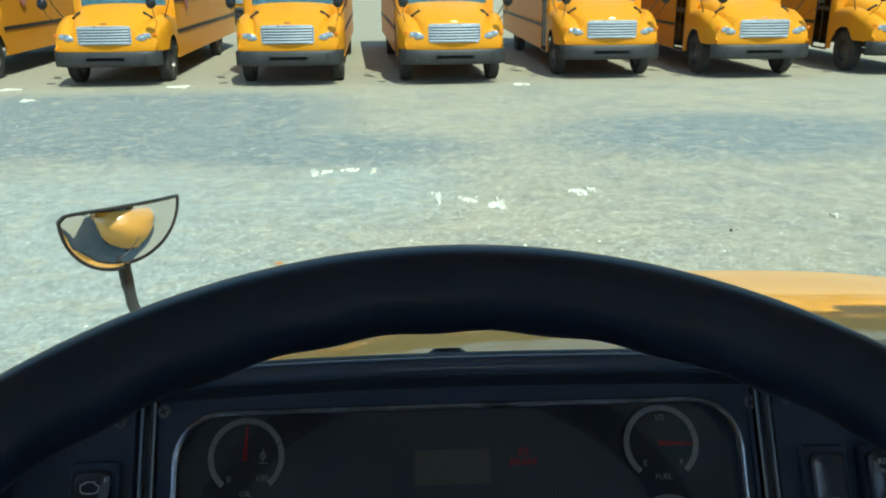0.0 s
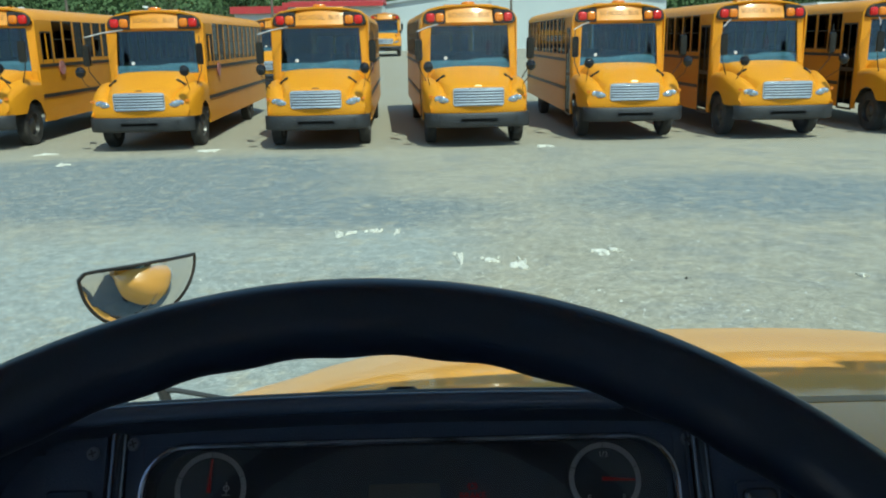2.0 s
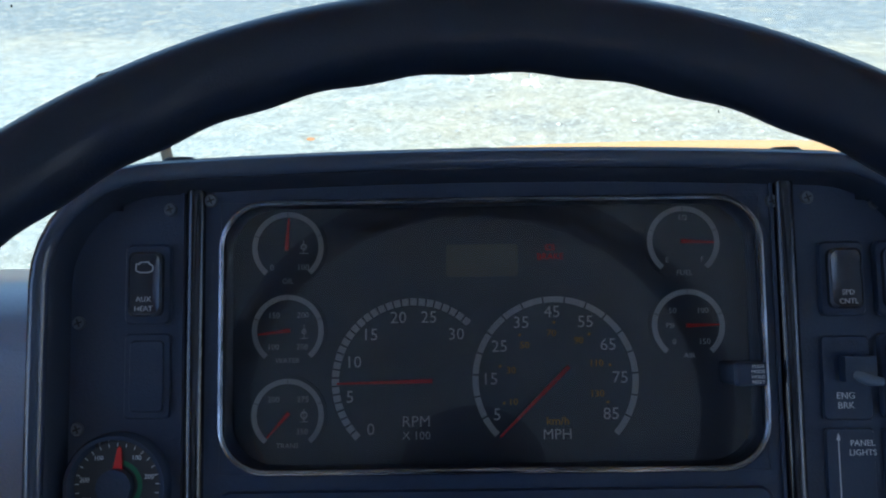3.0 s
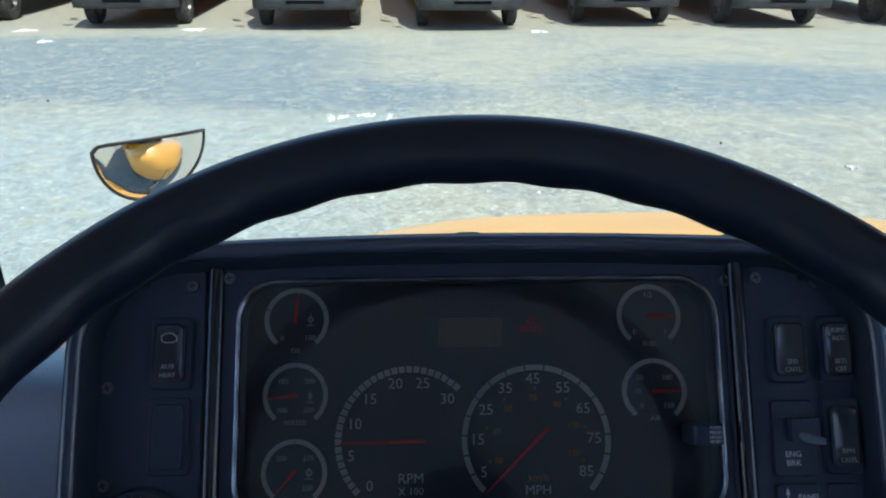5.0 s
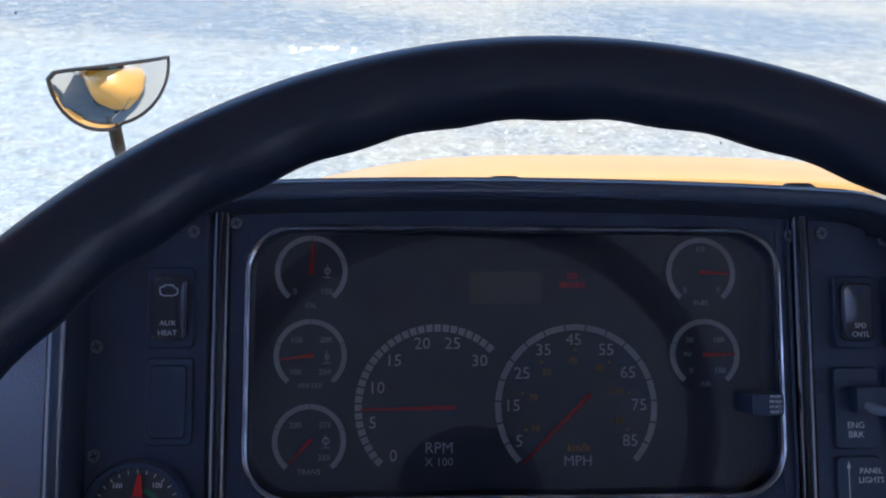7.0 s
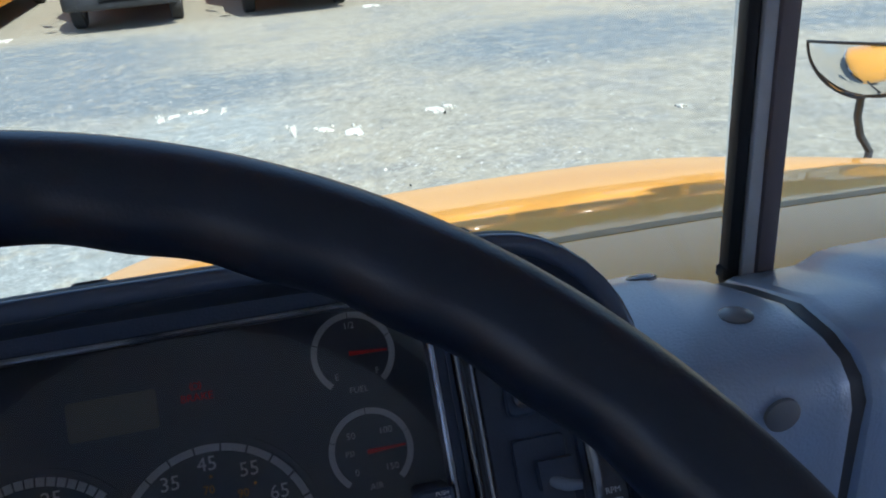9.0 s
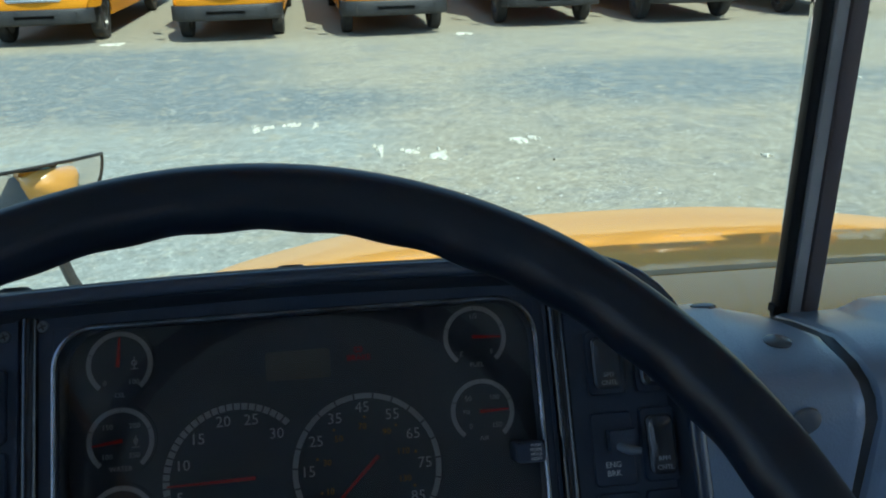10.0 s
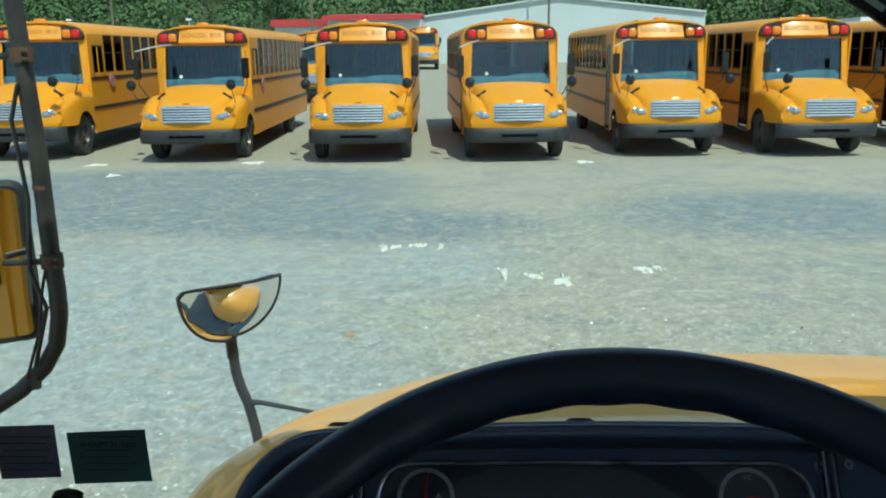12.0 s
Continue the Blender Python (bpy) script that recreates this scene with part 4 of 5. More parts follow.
mph_t = [("5", -0.0400, -0.0235, 0.0115, MARK), ("15", -0.0445, 0.0005, 0.0115, MARK), ("25", -0.0375, 0.0225, 0.0115, MARK), ("35", -0.0225, 0.0385, 0.0115, MARK), ("45", -0.0012, 0.0455, 0.0115, MARK), ("55", 0.0215, 0.0385, 0.0115, MARK), ("65", 0.0365, 0.0228, 0.0115, MARK), ("75", 0.0440, 0.0005, 0.0115, MARK), ("85", 0.0372, -0.0237, 0.0115, MARK),
         ("10", -0.0290, -0.0150, 0.0066, AMBERMARK), ("30", -0.0300, 0.0063, 0.0066, AMBERMARK), ("50", -0.0205, 0.0232, 0.0066, AMBERMARK), ("70", -0.0020, 0.0312, 0.0066, AMBERMARK), ("90", 0.0165, 0.0260, 0.0066, AMBERMARK), ("110", 0.0280, 0.0105, 0.0066, AMBERMARK), ("130", 0.0280, -0.0100, 0.0066, AMBERMARK), ("km/h", 0.0010, -0.0280, 0.0078, AMBERMARK), ("MPH", 0.0005, -0.0370, 0.0100, MARK)]
gauge(0.0003, -0.0565, 0.0565, 223, -43, 17, 0.0042, 224.5, mph_t, "speedometer", "round speedometer with white and amber figures", 0.95, 0.22, 0.0024)
# the small ones
R = 0.0248
small = dict(a0=230, a1=-50, gaps=4, width=0.0036)
gauge(-0.1824, 0.0362, R, needle=86, texts=[("0", -0.0110, -0.0140, 0.0058, SMALLMARK), ("100", 0.0105, -0.0140, 0.0058, SMALLMARK), ("OIL", 0, -0.0235, 0.0052, SMALLMARK)], name="oil_gauge", label="small oil pressure gauge", nw=0.0022, **small)
gauge(-0.1824, -0.0212, R, needle=187, texts=[("150", -0.0095, 0.0105, 0.0056, SMALLMARK), ("200", 0.0105, 0.0105, 0.0056, SMALLMARK), ("100", -0.0100, -0.0112, 0.0056, SMALLMARK), ("250", 0.0100, -0.0112, 0.0056, SMALLMARK), ("WATER", 0, -0.0205, 0.0050, SMALLMARK)], name="water_gauge", label="small water temperature gauge", nw=0.0022, **small)
gauge(-0.1824, -0.0785, R, needle=228, texts=[("200", -0.0095, 0.0105, 0.0056, SMALLMARK), ("275", 0.0105, 0.0105, 0.0056, SMALLMARK), ("350", 0.0100, -0.0112, 0.0056, SMALLMARK), ("TRANS", 0, -0.0205, 0.0050, SMALLMARK)], name="transmission_gauge", label="small transmission temperature gauge", nw=0.0022, **small)
gauge(0.0905, 0.0362, R, needle=-3, texts=[("1/2", 0, 0.0165, 0.0054, SMALLMARK), ("E", -0.0115, -0.0125, 0.0056, SMALLMARK), ("F", 0.0125, -0.0125, 0.0056, SMALLMARK), ("FUEL", 0, -0.0215, 0.0052, SMALLMARK)], name="fuel_gauge", label="small fuel gauge reading nearly full", nw=0.0022, **small)
gauge(0.0918, -0.0212, R, needle=1, texts=[("50", -0.0105, 0.0100, 0.0056, SMALLMARK), ("100", 0.0100, 0.0100, 0.0056, SMALLMARK), ("PSI", -0.0125, 0.0, 0.0046, SMALLMARK), ("0", -0.0100, -0.0112, 0.0056, SMALLMARK), ("150", 0.0105, -0.0112, 0.0056, SMALLMARK), ("AIR", 0, -0.0205, 0.0052, SMALLMARK)], name="air_gauge", label="small air pressure gauge", nw=0.0022, **small)
for u, v, r0 in ((-0.1715, 0.0365, 0.0022), (-0.1712, -0.0220, 0.0018), (-0.1712, -0.0785, 0.0026)):
    bm = bmesh.new()
    ring(bm, u, v, r0 * 0.6, r0, 0, 360, 0.0006, 0.0010, 14)
    box(bm, u - 0.0003, u + 0.0003, v - 0.0045, v + 0.0045, 0.0006, 0.0010)
    box(bm, u - 0.0030, u + 0.0030, v - 0.0048, v - 0.0042, 0.0006, 0.0010)
    part("gauge_symbol", bm, SMALLMARK, cluster, "small white symbol")
for k in range(7):
    x, y = polar(0.0003, -0.0565, 0.0385, 204 - 38.0 * k)
    part("speed_dot", disc(bmesh.new(), 0.0009, 0.0004, 0.0010, 10, Matrix.Translation((x, y, 0))), AMBERMARK, cluster)
part("display", slab(rounded(-0.0729, -0.0235, 0.0143, 0.0365, 0.002), -0.001, 0.0006), LCD, cluster, "unlit olive display window")
WARN = glow_mat("brake_warning_red", (0.75, 0.02, 0.015), 0.02)
part("brake_warning", moved(lettering("BRAKE", 0.0062, 0.0003), Matrix.Translation((-0.0012, 0.0272, 0.001))), WARN, cluster, "lit red brake warning")
bm = bmesh.new()
ring(bm, -0.0012, 0.0337, 0.0016, 0.0021, 0, 360, 0.0004, 0.001, 16)
ring(bm, -0.0012, 0.0337, 0.0028, 0.0033, 130, 230, 0.0004, 0.001, 8)
ring(bm, -0.0012, 0.0337, 0.0028, 0.0033, -50, 50, 0.0004, 0.001, 8)
part("brake_symbol", bm, WARN, cluster)
# reset plunger
bm = slab(rounded(0.110, 0.131, -0.0600, -0.0450, 0.003), FACE - 0.02, FACE + 0.012, 0.002)
pl = part("reset_button", bm, PANELBLACK, cluster, "black reset plunger with white lettering")
for k, body in enumerate(("PUSH", "MODE", "HOLD", "RESET")):
    part("lettering", moved(lettering(body, 0.0031, 0.0002), Matrix.Translation((0.1245, -0.0475 - 0.0033 * k, FACE + 0.0125))), MARK, pl)


SCREW = mat("dull_screw_steel", (0.20, 0.22, 0.25), 0.30, 0.6)


def screw(parent, u, v):
    bm = disc(bmesh.new(), 0.0045, FACE, FACE + 0.002, 16, Matrix.Translation((u, v, 0)), 0.0038)
    head = part("screw", bm, SCREW, parent, "dull grey screw")
    for a in (20, 110):
        part("slot", boxed(-0.0026, 0.0026, -0.0005, 0.0005, FACE + 0.0018, FACE + 0.0022, Matrix.Translation((u, v, 0)) @ Matrix.Rotation(radians(a), 4, "Z")), BLACK, head)


for u, v in ((-0.3157, -0.0141), (-0.315, -0.0832), (-0.256, 0.0605), (-0.229, 0.066), (0.143, 0.060), (0.166, 0.062), (0.2105, 0.058)):
    screw(cluster, u, v)


SWITCHMARK = mat("worn_switch_lettering", (0.55, 0.57, 0.60), 0.6)
ROCKER = mat("satin_rocker_plastic", (0.030, 0.037, 0.050), 0.16, 0, (0.045, 0.05, 0.062), 25, spec=0.8)
LEVER = mat("grey_lever", (0.20, 0.25, 0.31), 0.35)


def rocker(u0, u1, v0, v1, upper, lower, label):
    """A rocker switch in its bezel."""
    bz = part("rocker_switch", slab(rounded(u0, u1, v0, v1, 0.004), FACE, FACE + 0.0045, 0.0015), PANELBLACK, cluster, label)
    du, dv = (u1 - u0) * 0.13, (v1 - v0) * 0.10
    rows = []
    out = rounded(u0 + du, u1 - du, v0 + dv, v1 - dv, 0.005)
    vm, hv = (v0 + v1) / 2, (v1 - v0) / 2
    rows.append([(x, y, FACE + 0.003) for x, y in out])
    rows.append([(x, y, FACE + 0.0075 + 0.004 * ((y - vm) / hv) ** 2) for x, y in out])
    cx = (u0 + u1) / 2
    rows.append([(cx + (x - cx) * 0.86, vm + (y - vm) * 0.92, FACE + 0.0085 + 0.004 * ((y - vm) / hv) ** 2) for x, y in out])
    rows.append([(cx + (x - cx) * 0.4, vm + (y - vm) * 0.6, FACE + 0.0080) for x, y in out])
    rk = part("rocker", loft(rows, close_u=True, cap=True), ROCKER, bz)
    for body, dy in [(b, -0.21 - 0.13 * k) for k, b in enumerate(lower)] + [(b, 0.30 - 0.13 * k) for k, b in enumerate(upper)]:
        part("lettering", moved(lettering(body, 0.0048, 0.0002), Matrix.Translation((cx, vm + dy * 1.8 * hv, FACE + 0.0116))), SWITCHMARK, bz)
    return bz


aux = rocker(-0.284, -0.254, -0.0158, 0.037, (), ("AUX", "HEAT"), "black rocker switch lettered in white")
bm = bmesh.new()
for pts in (((-0.0055, -0.002), (-0.0055, 0.0022), (-0.003, 0.0022), (-0.003, 0.0034), (0.003, 0.0034), (0.003, 0.0022), (0.0055, 0.001), (0.0055, -0.002), (0.003, -0.0034), (-0.003, -0.0034)),):
    n = len(pts)
    for k in range(n):
        (xa, ya), (xb, yb) = pts[k], pts[(k + 1) % n]
        d = Vector((xb - xa, yb - ya))
        nrm = Vector((-d.y, d.x)).normalized() * 0.0004
        vs = [bm.verts.new((-0.269 + x, 0.0215 + y, FACE + 0.0106)) for x, y in ((xa + nrm.x, ya + nrm.y), (xb + nrm.x, yb + nrm.y), (xb - nrm.x, yb - nrm.y), (xa - nrm.x, ya - nrm.y))]
        bm.faces.new(vs)
part("engine_symbol", bm, SWITCHMARK, aux)
part("blanking_plate", slab(rounded(-0.2843, -0.2541, -0.077, -0.0215, 0.003), FACE, FACE + 0.0025, 0.001), PANELBLACK, cluster)
part("blanking_insert", slab(rounded(-0.2803, -0.2581, -0.0725, -0.026, 0.003), FACE + 0.002, FACE + 0.0045, 0.001), PANELBLACK, cluster)
rocker(0.1702, 0.1990, -0.0165, 0.0325, (), ("SPD", "CNTL"), "black rocker switch lettered in white")
rocker(0.2062, 0.2330, -0.0165, 0.0325, ("RSM/", "ACC"), ("SET/", "CST"), "black rocker switch lettered in white")
rocker(0.2060, 0.2330, -0.0820, -0.0275, (), ("RPM", "CNTL"), "black rocker switch lettered in white")
tg = part("toggle_plate", slab(rounded(0.169, 0.200, -0.083, -0.029, 0.003), FACE, FACE + 0.003, 0.001), PANELBLACK, cluster, "black plate with a chromed toggle lever")
part("toggle_guard", boxed(0.180, 0.200, -0.058, -0.042, FACE, FACE + 0.012), PANELBLACK, tg, bevel=0.002)
part("toggle_lever", tube([(0.184, -0.052, FACE + 0.006), (0.187, -0.054, FACE + 0.010), (0.194, -0.057, FACE + 0.013), (0.202, -0.058, FACE + 0.014)], [0.0034, 0.0036, 0.0036, 0.0026], 12), LEVER, tg, "grey toggle lever")
for k, body in enumerate(("ENG", "BRK")):
    part("lettering", moved(lettering(body, 0.0060, 0.0002), Matrix.Translation((0.183, -0.0675 - 0.0062 * k, FACE + 0.0033))), MARK, tg)
pn = part("dimmer_plate", slab(rounded(0.169, 0.200, -0.140, -0.088, 0.003), FACE, FACE + 0.003, 0.001), PANELBLACK, cluster, "black plate for the panel lights")
for k, body in enumerate(("PANEL", "LIGHTS")):
    part("lettering", moved(lettering(body, 0.0054, 0.0002), Matrix.Translation((0.192, -0.0975 - 0.0060 * k, FACE + 0.0033))), MARK, pn)
bm = boxed(0.1765, 0.1772, -0.136, -0.094, FACE + 0.003, FACE + 0.0034)
for v, s in ((-0.0925, 1), (-0.1375, -1)):
    vs = [bm.verts.new(p) for p in ((0.1753, v - 0.003 * s, FACE + 0.0034), (0.1784, v - 0.003 * s, FACE + 0.0034), (0.17685, v + 0.002 * s, FACE + 0.0034))]
    bm.faces.new(vs)
part("dimmer_arrow", bm, MARK, pn)
part("blanking_plate", slab(rounded(0.2062, 0.2330, -0.140, -0.088, 0.003), FACE, FACE + 0.0025, 0.001), PANELBLACK, cluster)

# ammeter let into the face
am = part("ammeter", loft([[(r * math.cos(k / 48 * math.tau), r * math.sin(k / 48 * math.tau), z) for k in range(48)] for r, z in ((0.0345, FACE), (0.0342, FACE + 0.006), (0.0325, FACE + 0.0095), (0.0300, FACE + 0.0095), (0.0285, FACE + 0.005), (0.0280, FACE + 0.003))], close_u=True), BEAD, cluster, "round ammeter in a raised black ring")
am.matrix_basis = Matrix.Translation((-0.2870, -0.1190, 0))
part("dial_face", disc(bmesh.new(), 0.0285, FACE + 0.001, FACE + 0.0032, 48), mat("ammeter_face", (0.05, 0.052, 0.055), 0.5, 0, (0.06, 0.06, 0.06), 30), am)
bm = disc(bmesh.new(), 0.0112, FACE + 0.003, FACE + 0.010, 32)
part("hub_cap", bm, PANELBLACK, am)
bm = bmesh.new()
ring(bm, 0, 0, 0.0135, 0.0165, 86, -40, FACE + 0.0032, FACE + 0.0036, 16)
part("green_band", bm, mat("dial_green", (0.03, 0.22, 0.10), 0.6), am)
part("needle", moved(slab([(-0.0032, 0.010), (0.0032, 0.010), (0.0012, 0.0235), (-0.0002, 0.0255), (-0.0014, 0.0235)], FACE + 0.0036, FACE + 0.0052), Matrix.Rotation(radians(-4), 4, "Z")), NEEDLE, am)
for a, body in ((205, "300"), (170, "200"), (125, "100"), (55, "100"), (15, "200"), (-28, "300")):
    x, y = polar(0, 0, 0.0215, a)
    part("figure", moved(lettering(body, 0.0044, 0.0002), Matrix.Translation((x, y, FACE + 0.0034))), MARK, am)
bm = bmesh.new()
for k in range(21):
    a = 215 - 250 * k / 20
    x, y = polar(0, 0, 0.0262, a)
    box(bm, -0.0012, 0.0012, -0.00022, 0.00022, 0, 0.0004, Matrix.Translation((x, y, FACE + 0.0032)) @ Matrix.Rotation(radians(a), 4, "Z"))
part("scale_ticks", bm, MARK, am)
part("lettering", moved(lettering("D.C.", 0.0040, 0.0002), Matrix.Translation((0, -0.0140, FACE + 0.0034))), MARK, am)
part("lettering", moved(lettering("AMPERES", 0.0040, 0.0002), Matrix.Translation((0, -0.0185, FACE + 0.0034))), MARK, am)
# clips along the cowl's top
for u in (-0.256, -0.049, 0.160):
    bm = bmesh.new()
    disc(bm, 0.011, 0.0, 0.003, 20, pose(u, 0.0962 + (0.003 if u == -0.049 else 0.0), 0.008, -82, 0, 0) @ Matrix.Diagonal((1.25, 0.8, 1.1, 1)), 0.007)
    part("cowl_clip", bm, BLACK, cluster, "small black clip")

# ---- dashboard pads ----


def dash_pad(name, x0, x1, label, raised=0.0, sink=0.0, fall=0.0):
    """A padded dash unit: a top that rolls over into the front face."""
    prof = [(0.185, 1.70), (0.184, 1.885 + raised), (0.165, 1.906 + raised), (0.13, 1.9175 + raised), (0.06, 1.919 + raised), (0.015, 1.9165 + raised), (-0.005, 1.911 + raised), (-0.017, 1.899 + raised), (-0.0225, 1.883 + raised), (-0.021, 1.80), (0.0, 1.60), (0.03, 1.30)]
    rows = []
    xs = [x0, x0 + 0.003, x0 + 0.010] + [x0 + 0.010 + (x1 - x0 - 0.02) * (k / 60) ** 1.5 for k in range(1, 60)] + [x1 - 0.010, x1 - 0.003, x1]
    for i, x in enumerate(xs):
        e = min(i, len(xs) - 1 - i)
        d = (0.005, 0.0015, 0.0)[e] if e < 3 else 0.0
        hump = 0.0115 * max(0.0, min(1.0, (x - 0.486) / 0.022)) if raised else 0.0
        drop = sink + fall * max(0.0, (x - 0.33) / 0.08)
        rows.append([(x, y + (d if y < 0.1 else -d), z - d + (hump if z > 1.82 else 0.0) - (drop if y > 0.1 and z > 1.82 else 0.0)) for y, z in prof])
    ob = part(name, loft(rows, cap=True), PADSKY)
    return tagged(ob, label, "dashboard")


left_pad = dash_pad("dashboard_pad", -0.73, -0.338, "grey grained vinyl dash pad, tinted with the sky's blue, beside the side window", 0.0, 0.030)
pad = dash_pad("dashboard_pad", 0.248, 0.4070, "grey grained vinyl dash pad, tinted with the sky's blue, with round screw caps", fall=0.020)
far_pad = dash_pad("dashboard_pad", 0.4160, 1.60, "wide grey grained vinyl dash pad, tinted with the sky's blue, beyond the seam", 0.002, 0.020)
part("seam_strip", loft([[(x, y, z) for x in (0.4060, 0.4078, 0.4152, 0.4170)] for y, z in ((0.178, 1.866), (0.165, 1.884), (0.13, 1.897), (0.06, 1.9165), (0.02, 1.914), (0.002, 1.908), (-0.011, 1.898), (-0.018, 1.882), (-0.014, 1.79), (0.006, 1.60))]), STRIP, far_pad, "dark rubber seam strip")
CAP = mat("screw_cap_plastic", (0.20, 0.21, 0.23), 0.22, spec=0.9)


def screw_cap(pad, m):
    n = 20
    rows = [[(r * math.cos(k / n * math.tau), r * math.sin(k / n * math.tau), h) for k in range(n)] for r, h in ((0.0125, -0.002), (0.0122, 0.0008), (0.009, 0.0024), (0.004, 0.0031), (0.0005, 0.0033))]
    part("screw_cap", moved(loft(rows, close_u=True, cap=True), m), CAP, pad, "domed grey plastic screw cap")


for (x, y, z), rx in (((0.333, 0.148, 1.9115), -22), ((0.3635, 0.057, 1.9185), 0), ((0.3525, -0.0225, 1.889), 92)):
    screw_cap(pad, pose(x, y, z, rx, 0, 0))
screw_cap(left_pad, pose(-0.452, 0.06, 1.9175, 0, 0, 0))
# body of the dash below, down to the floor
bulk = part("dash_bulkhead", boxed(-0.70, 1.60, 0.04, 0.15, 0.99, 1.75), PANELBLACK)
tagged(bulk, "black dash bulkhead below the pads", "dashboard")

# ---- centre post of the windshield ----
post = empty("windshield_post", Matrix.Identity(4), label="grey steel centre post of the split windshield with black rubber", category="post", kind="structure")
SLANT = Matrix.Translation((0.418, 0.17, 1.884)) @ Matrix.Rotation(radians(0.9), 4, "Y")
SEAL = mat("black_rubber_seal", (0.012, 0.012, 0.012), 0.5)
part("rubber_seal", boxed(0.0045, 0.0168, 0.0, 0.016, -0.01, 0.80, SLANT), SEAL, post, bevel=0.004)
# lit face and shaded side of one post, the shading put into their colours
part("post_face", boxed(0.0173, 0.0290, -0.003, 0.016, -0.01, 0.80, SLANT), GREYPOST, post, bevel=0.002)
part("post_side", boxed(0.0295, 0.0465, -0.006, 0.016, -0.01, 0.80, SLANT), mat("shaded_post_side", (0.22, 0.18, 0.175), 0.5), post, bevel=0.004)
part("seal_foot", boxed(0.001, 0.006, 0.0, 0.012, 0.0, 0.009, SLANT), RUBBER, post)

# ---- steering wheel ----
WC = Vector((-0.0500, -0.3633, 2.0056))
WT = radians(55.2)
WHEEL = Matrix.Translation(WC) @ Matrix.Rotation(radians(2.61), 4, "Z") @ Matrix(((1, 0, 0, 0), (0, math.sin(WT), -math.cos(WT), 0), (0, math.cos(WT), math.sin(WT), 0), (0, 0, 0, 1)))
WR, wr = 0.2512, 0.0168
wheel = empty("steering_wheel", WHEEL, label="large black leather-covered steering wheel with finger grips", category="steering wheel", kind="thing")
rows = []
NW = 288
for i in range(NW):
    a = i / NW * math.tau
    row = []
    grip = 0.5 + 0.5 * math.cos(a * 36)
    for k in range(20):
        b = k / 20 * math.tau
        inward = max(0.0, -math.cos(b))
        r = wr + inward * (-0.0008 + 0.0015 * grip)
        row.append(((WR + r * math.cos(b)) * math.cos(a), (WR + r * math.cos(b)) * math.sin(a), r * math.sin(b)))
    rows.append(row)
part("rim", loft(rows, close_u=True, close_v=True), LEATHER, wheel, "black leather rim")
for a in (-28, 208, 270):
    c, s = math.cos(radians(a)), math.sin(radians(a))
    part("spoke", tube([(c * r, s * r, z) for r, z in ((0.05, -0.08), (0.14, -0.055), (0.22, -0.012), (0.258, 0))], [0.02, 0.017, 0.014, 0.012], 12), LEATHER, wheel)
part("hub", loft([[(r * math.cos(k / 32 * math.tau), r * math.sin(k / 32 * math.tau), z) for k in range(32)] for r, z in ((0.05, -0.115), (0.07, -0.095), (0.07, -0.07), (0.05, -0.06), (0.01, -0.056))], close_u=True, cap=True), PANELBLACK, wheel)
part("column", tube([(0, 0, -0.08), (0, 0.0, -0.25), (0, -0.02, -0.60)], [0.045, 0.05, 0.05], 16), PANELBLACK, wheel)

# ---- mirrors of the driven bus ----


def hood_mirror(name, centre, left, normal, half, drop, label, s=1, bulge=0.10):
    """A D-shaped convex mirror: straight top, round below."""
    normal = Vector(normal).normalized()
    ex = Vector(left).normalized()
    ex = (ex - normal * ex.dot(normal)).normalized()
    ey = normal.cross(ex).normalized()
    m = Matrix((ex, ey, normal)).transposed().to_4x4()
    m.translation = Vector(centre)
    mir = empty(name, m, label=label, category="mirror", group="hood mirrors", kind="thing")
    n = 36
    out = []
    for k in range(n):
        a = math.pi + math.pi * k / (n - 1)
        c = math.cos(a)
        out.append((half * c, drop * math.sin(a) * (1.06 if c < 0 else 1.0) - (0.018 if c * s < 0 else 0.0) * abs(c)))
    top = [(half * (0.985 - 1.97 * k / 12), 0.016 * (1 - (1 - k / 6) ** 2)) for k in range(0, 13)]
    if s > 0:
        top[-1] = (-half * 0.93, 0.0)
    else:
        top[0] = (half * 0.93, 0.0)
    out += top
    cx, cy = 0.0, -drop * 0.35
    rows = []

    def dome(x, y):
        return bulge * max(0.0, 1 - (x / half) ** 2 - (y / drop) ** 2)

    for sc in (1.0, 0.95, 0.88, 0.8, 0.7, 0.6, 0.5, 0.4, 0.3, 0.2, 0.1, 0.01):
        ring_pts = [(cx + (x - cx) * sc, cy + (y - cy) * sc) for x, y in out]
        rows.append([(x, y, dome(x, y)) for x, y in ring_pts])
    part("glass", loft(rows, close_u=True, cap=False), MIRROR, mir, "strongly convex mirror glass")
    part("rim", tube([(x, y, dome(x, y)) for x, y in out], 0.0052, 8, True), BLACK, mir, "black rubber rim")
    rows = []
    for sc, d in ((1.0, -0.004), (0.96, -0.03), (0.8, -0.06), (0.5, -0.08), (0.02, -0.085)):
        rows.append([(cx + (x - cx) * sc, cy + (y - cy) * sc, dome(x, y) * sc + d) for x, y in out])
    part("shell", loft(rows, close_u=True), BLACK, mir)
    return mir


lm = hood_mirror("crossview_mirror", (-0.8885, 1.765, 1.668), (0.207, 0.332, -0.023), (0.745, -0.664, 0.05), 0.176, 0.164, "black-rimmed convex crossview mirror on a steel arm")
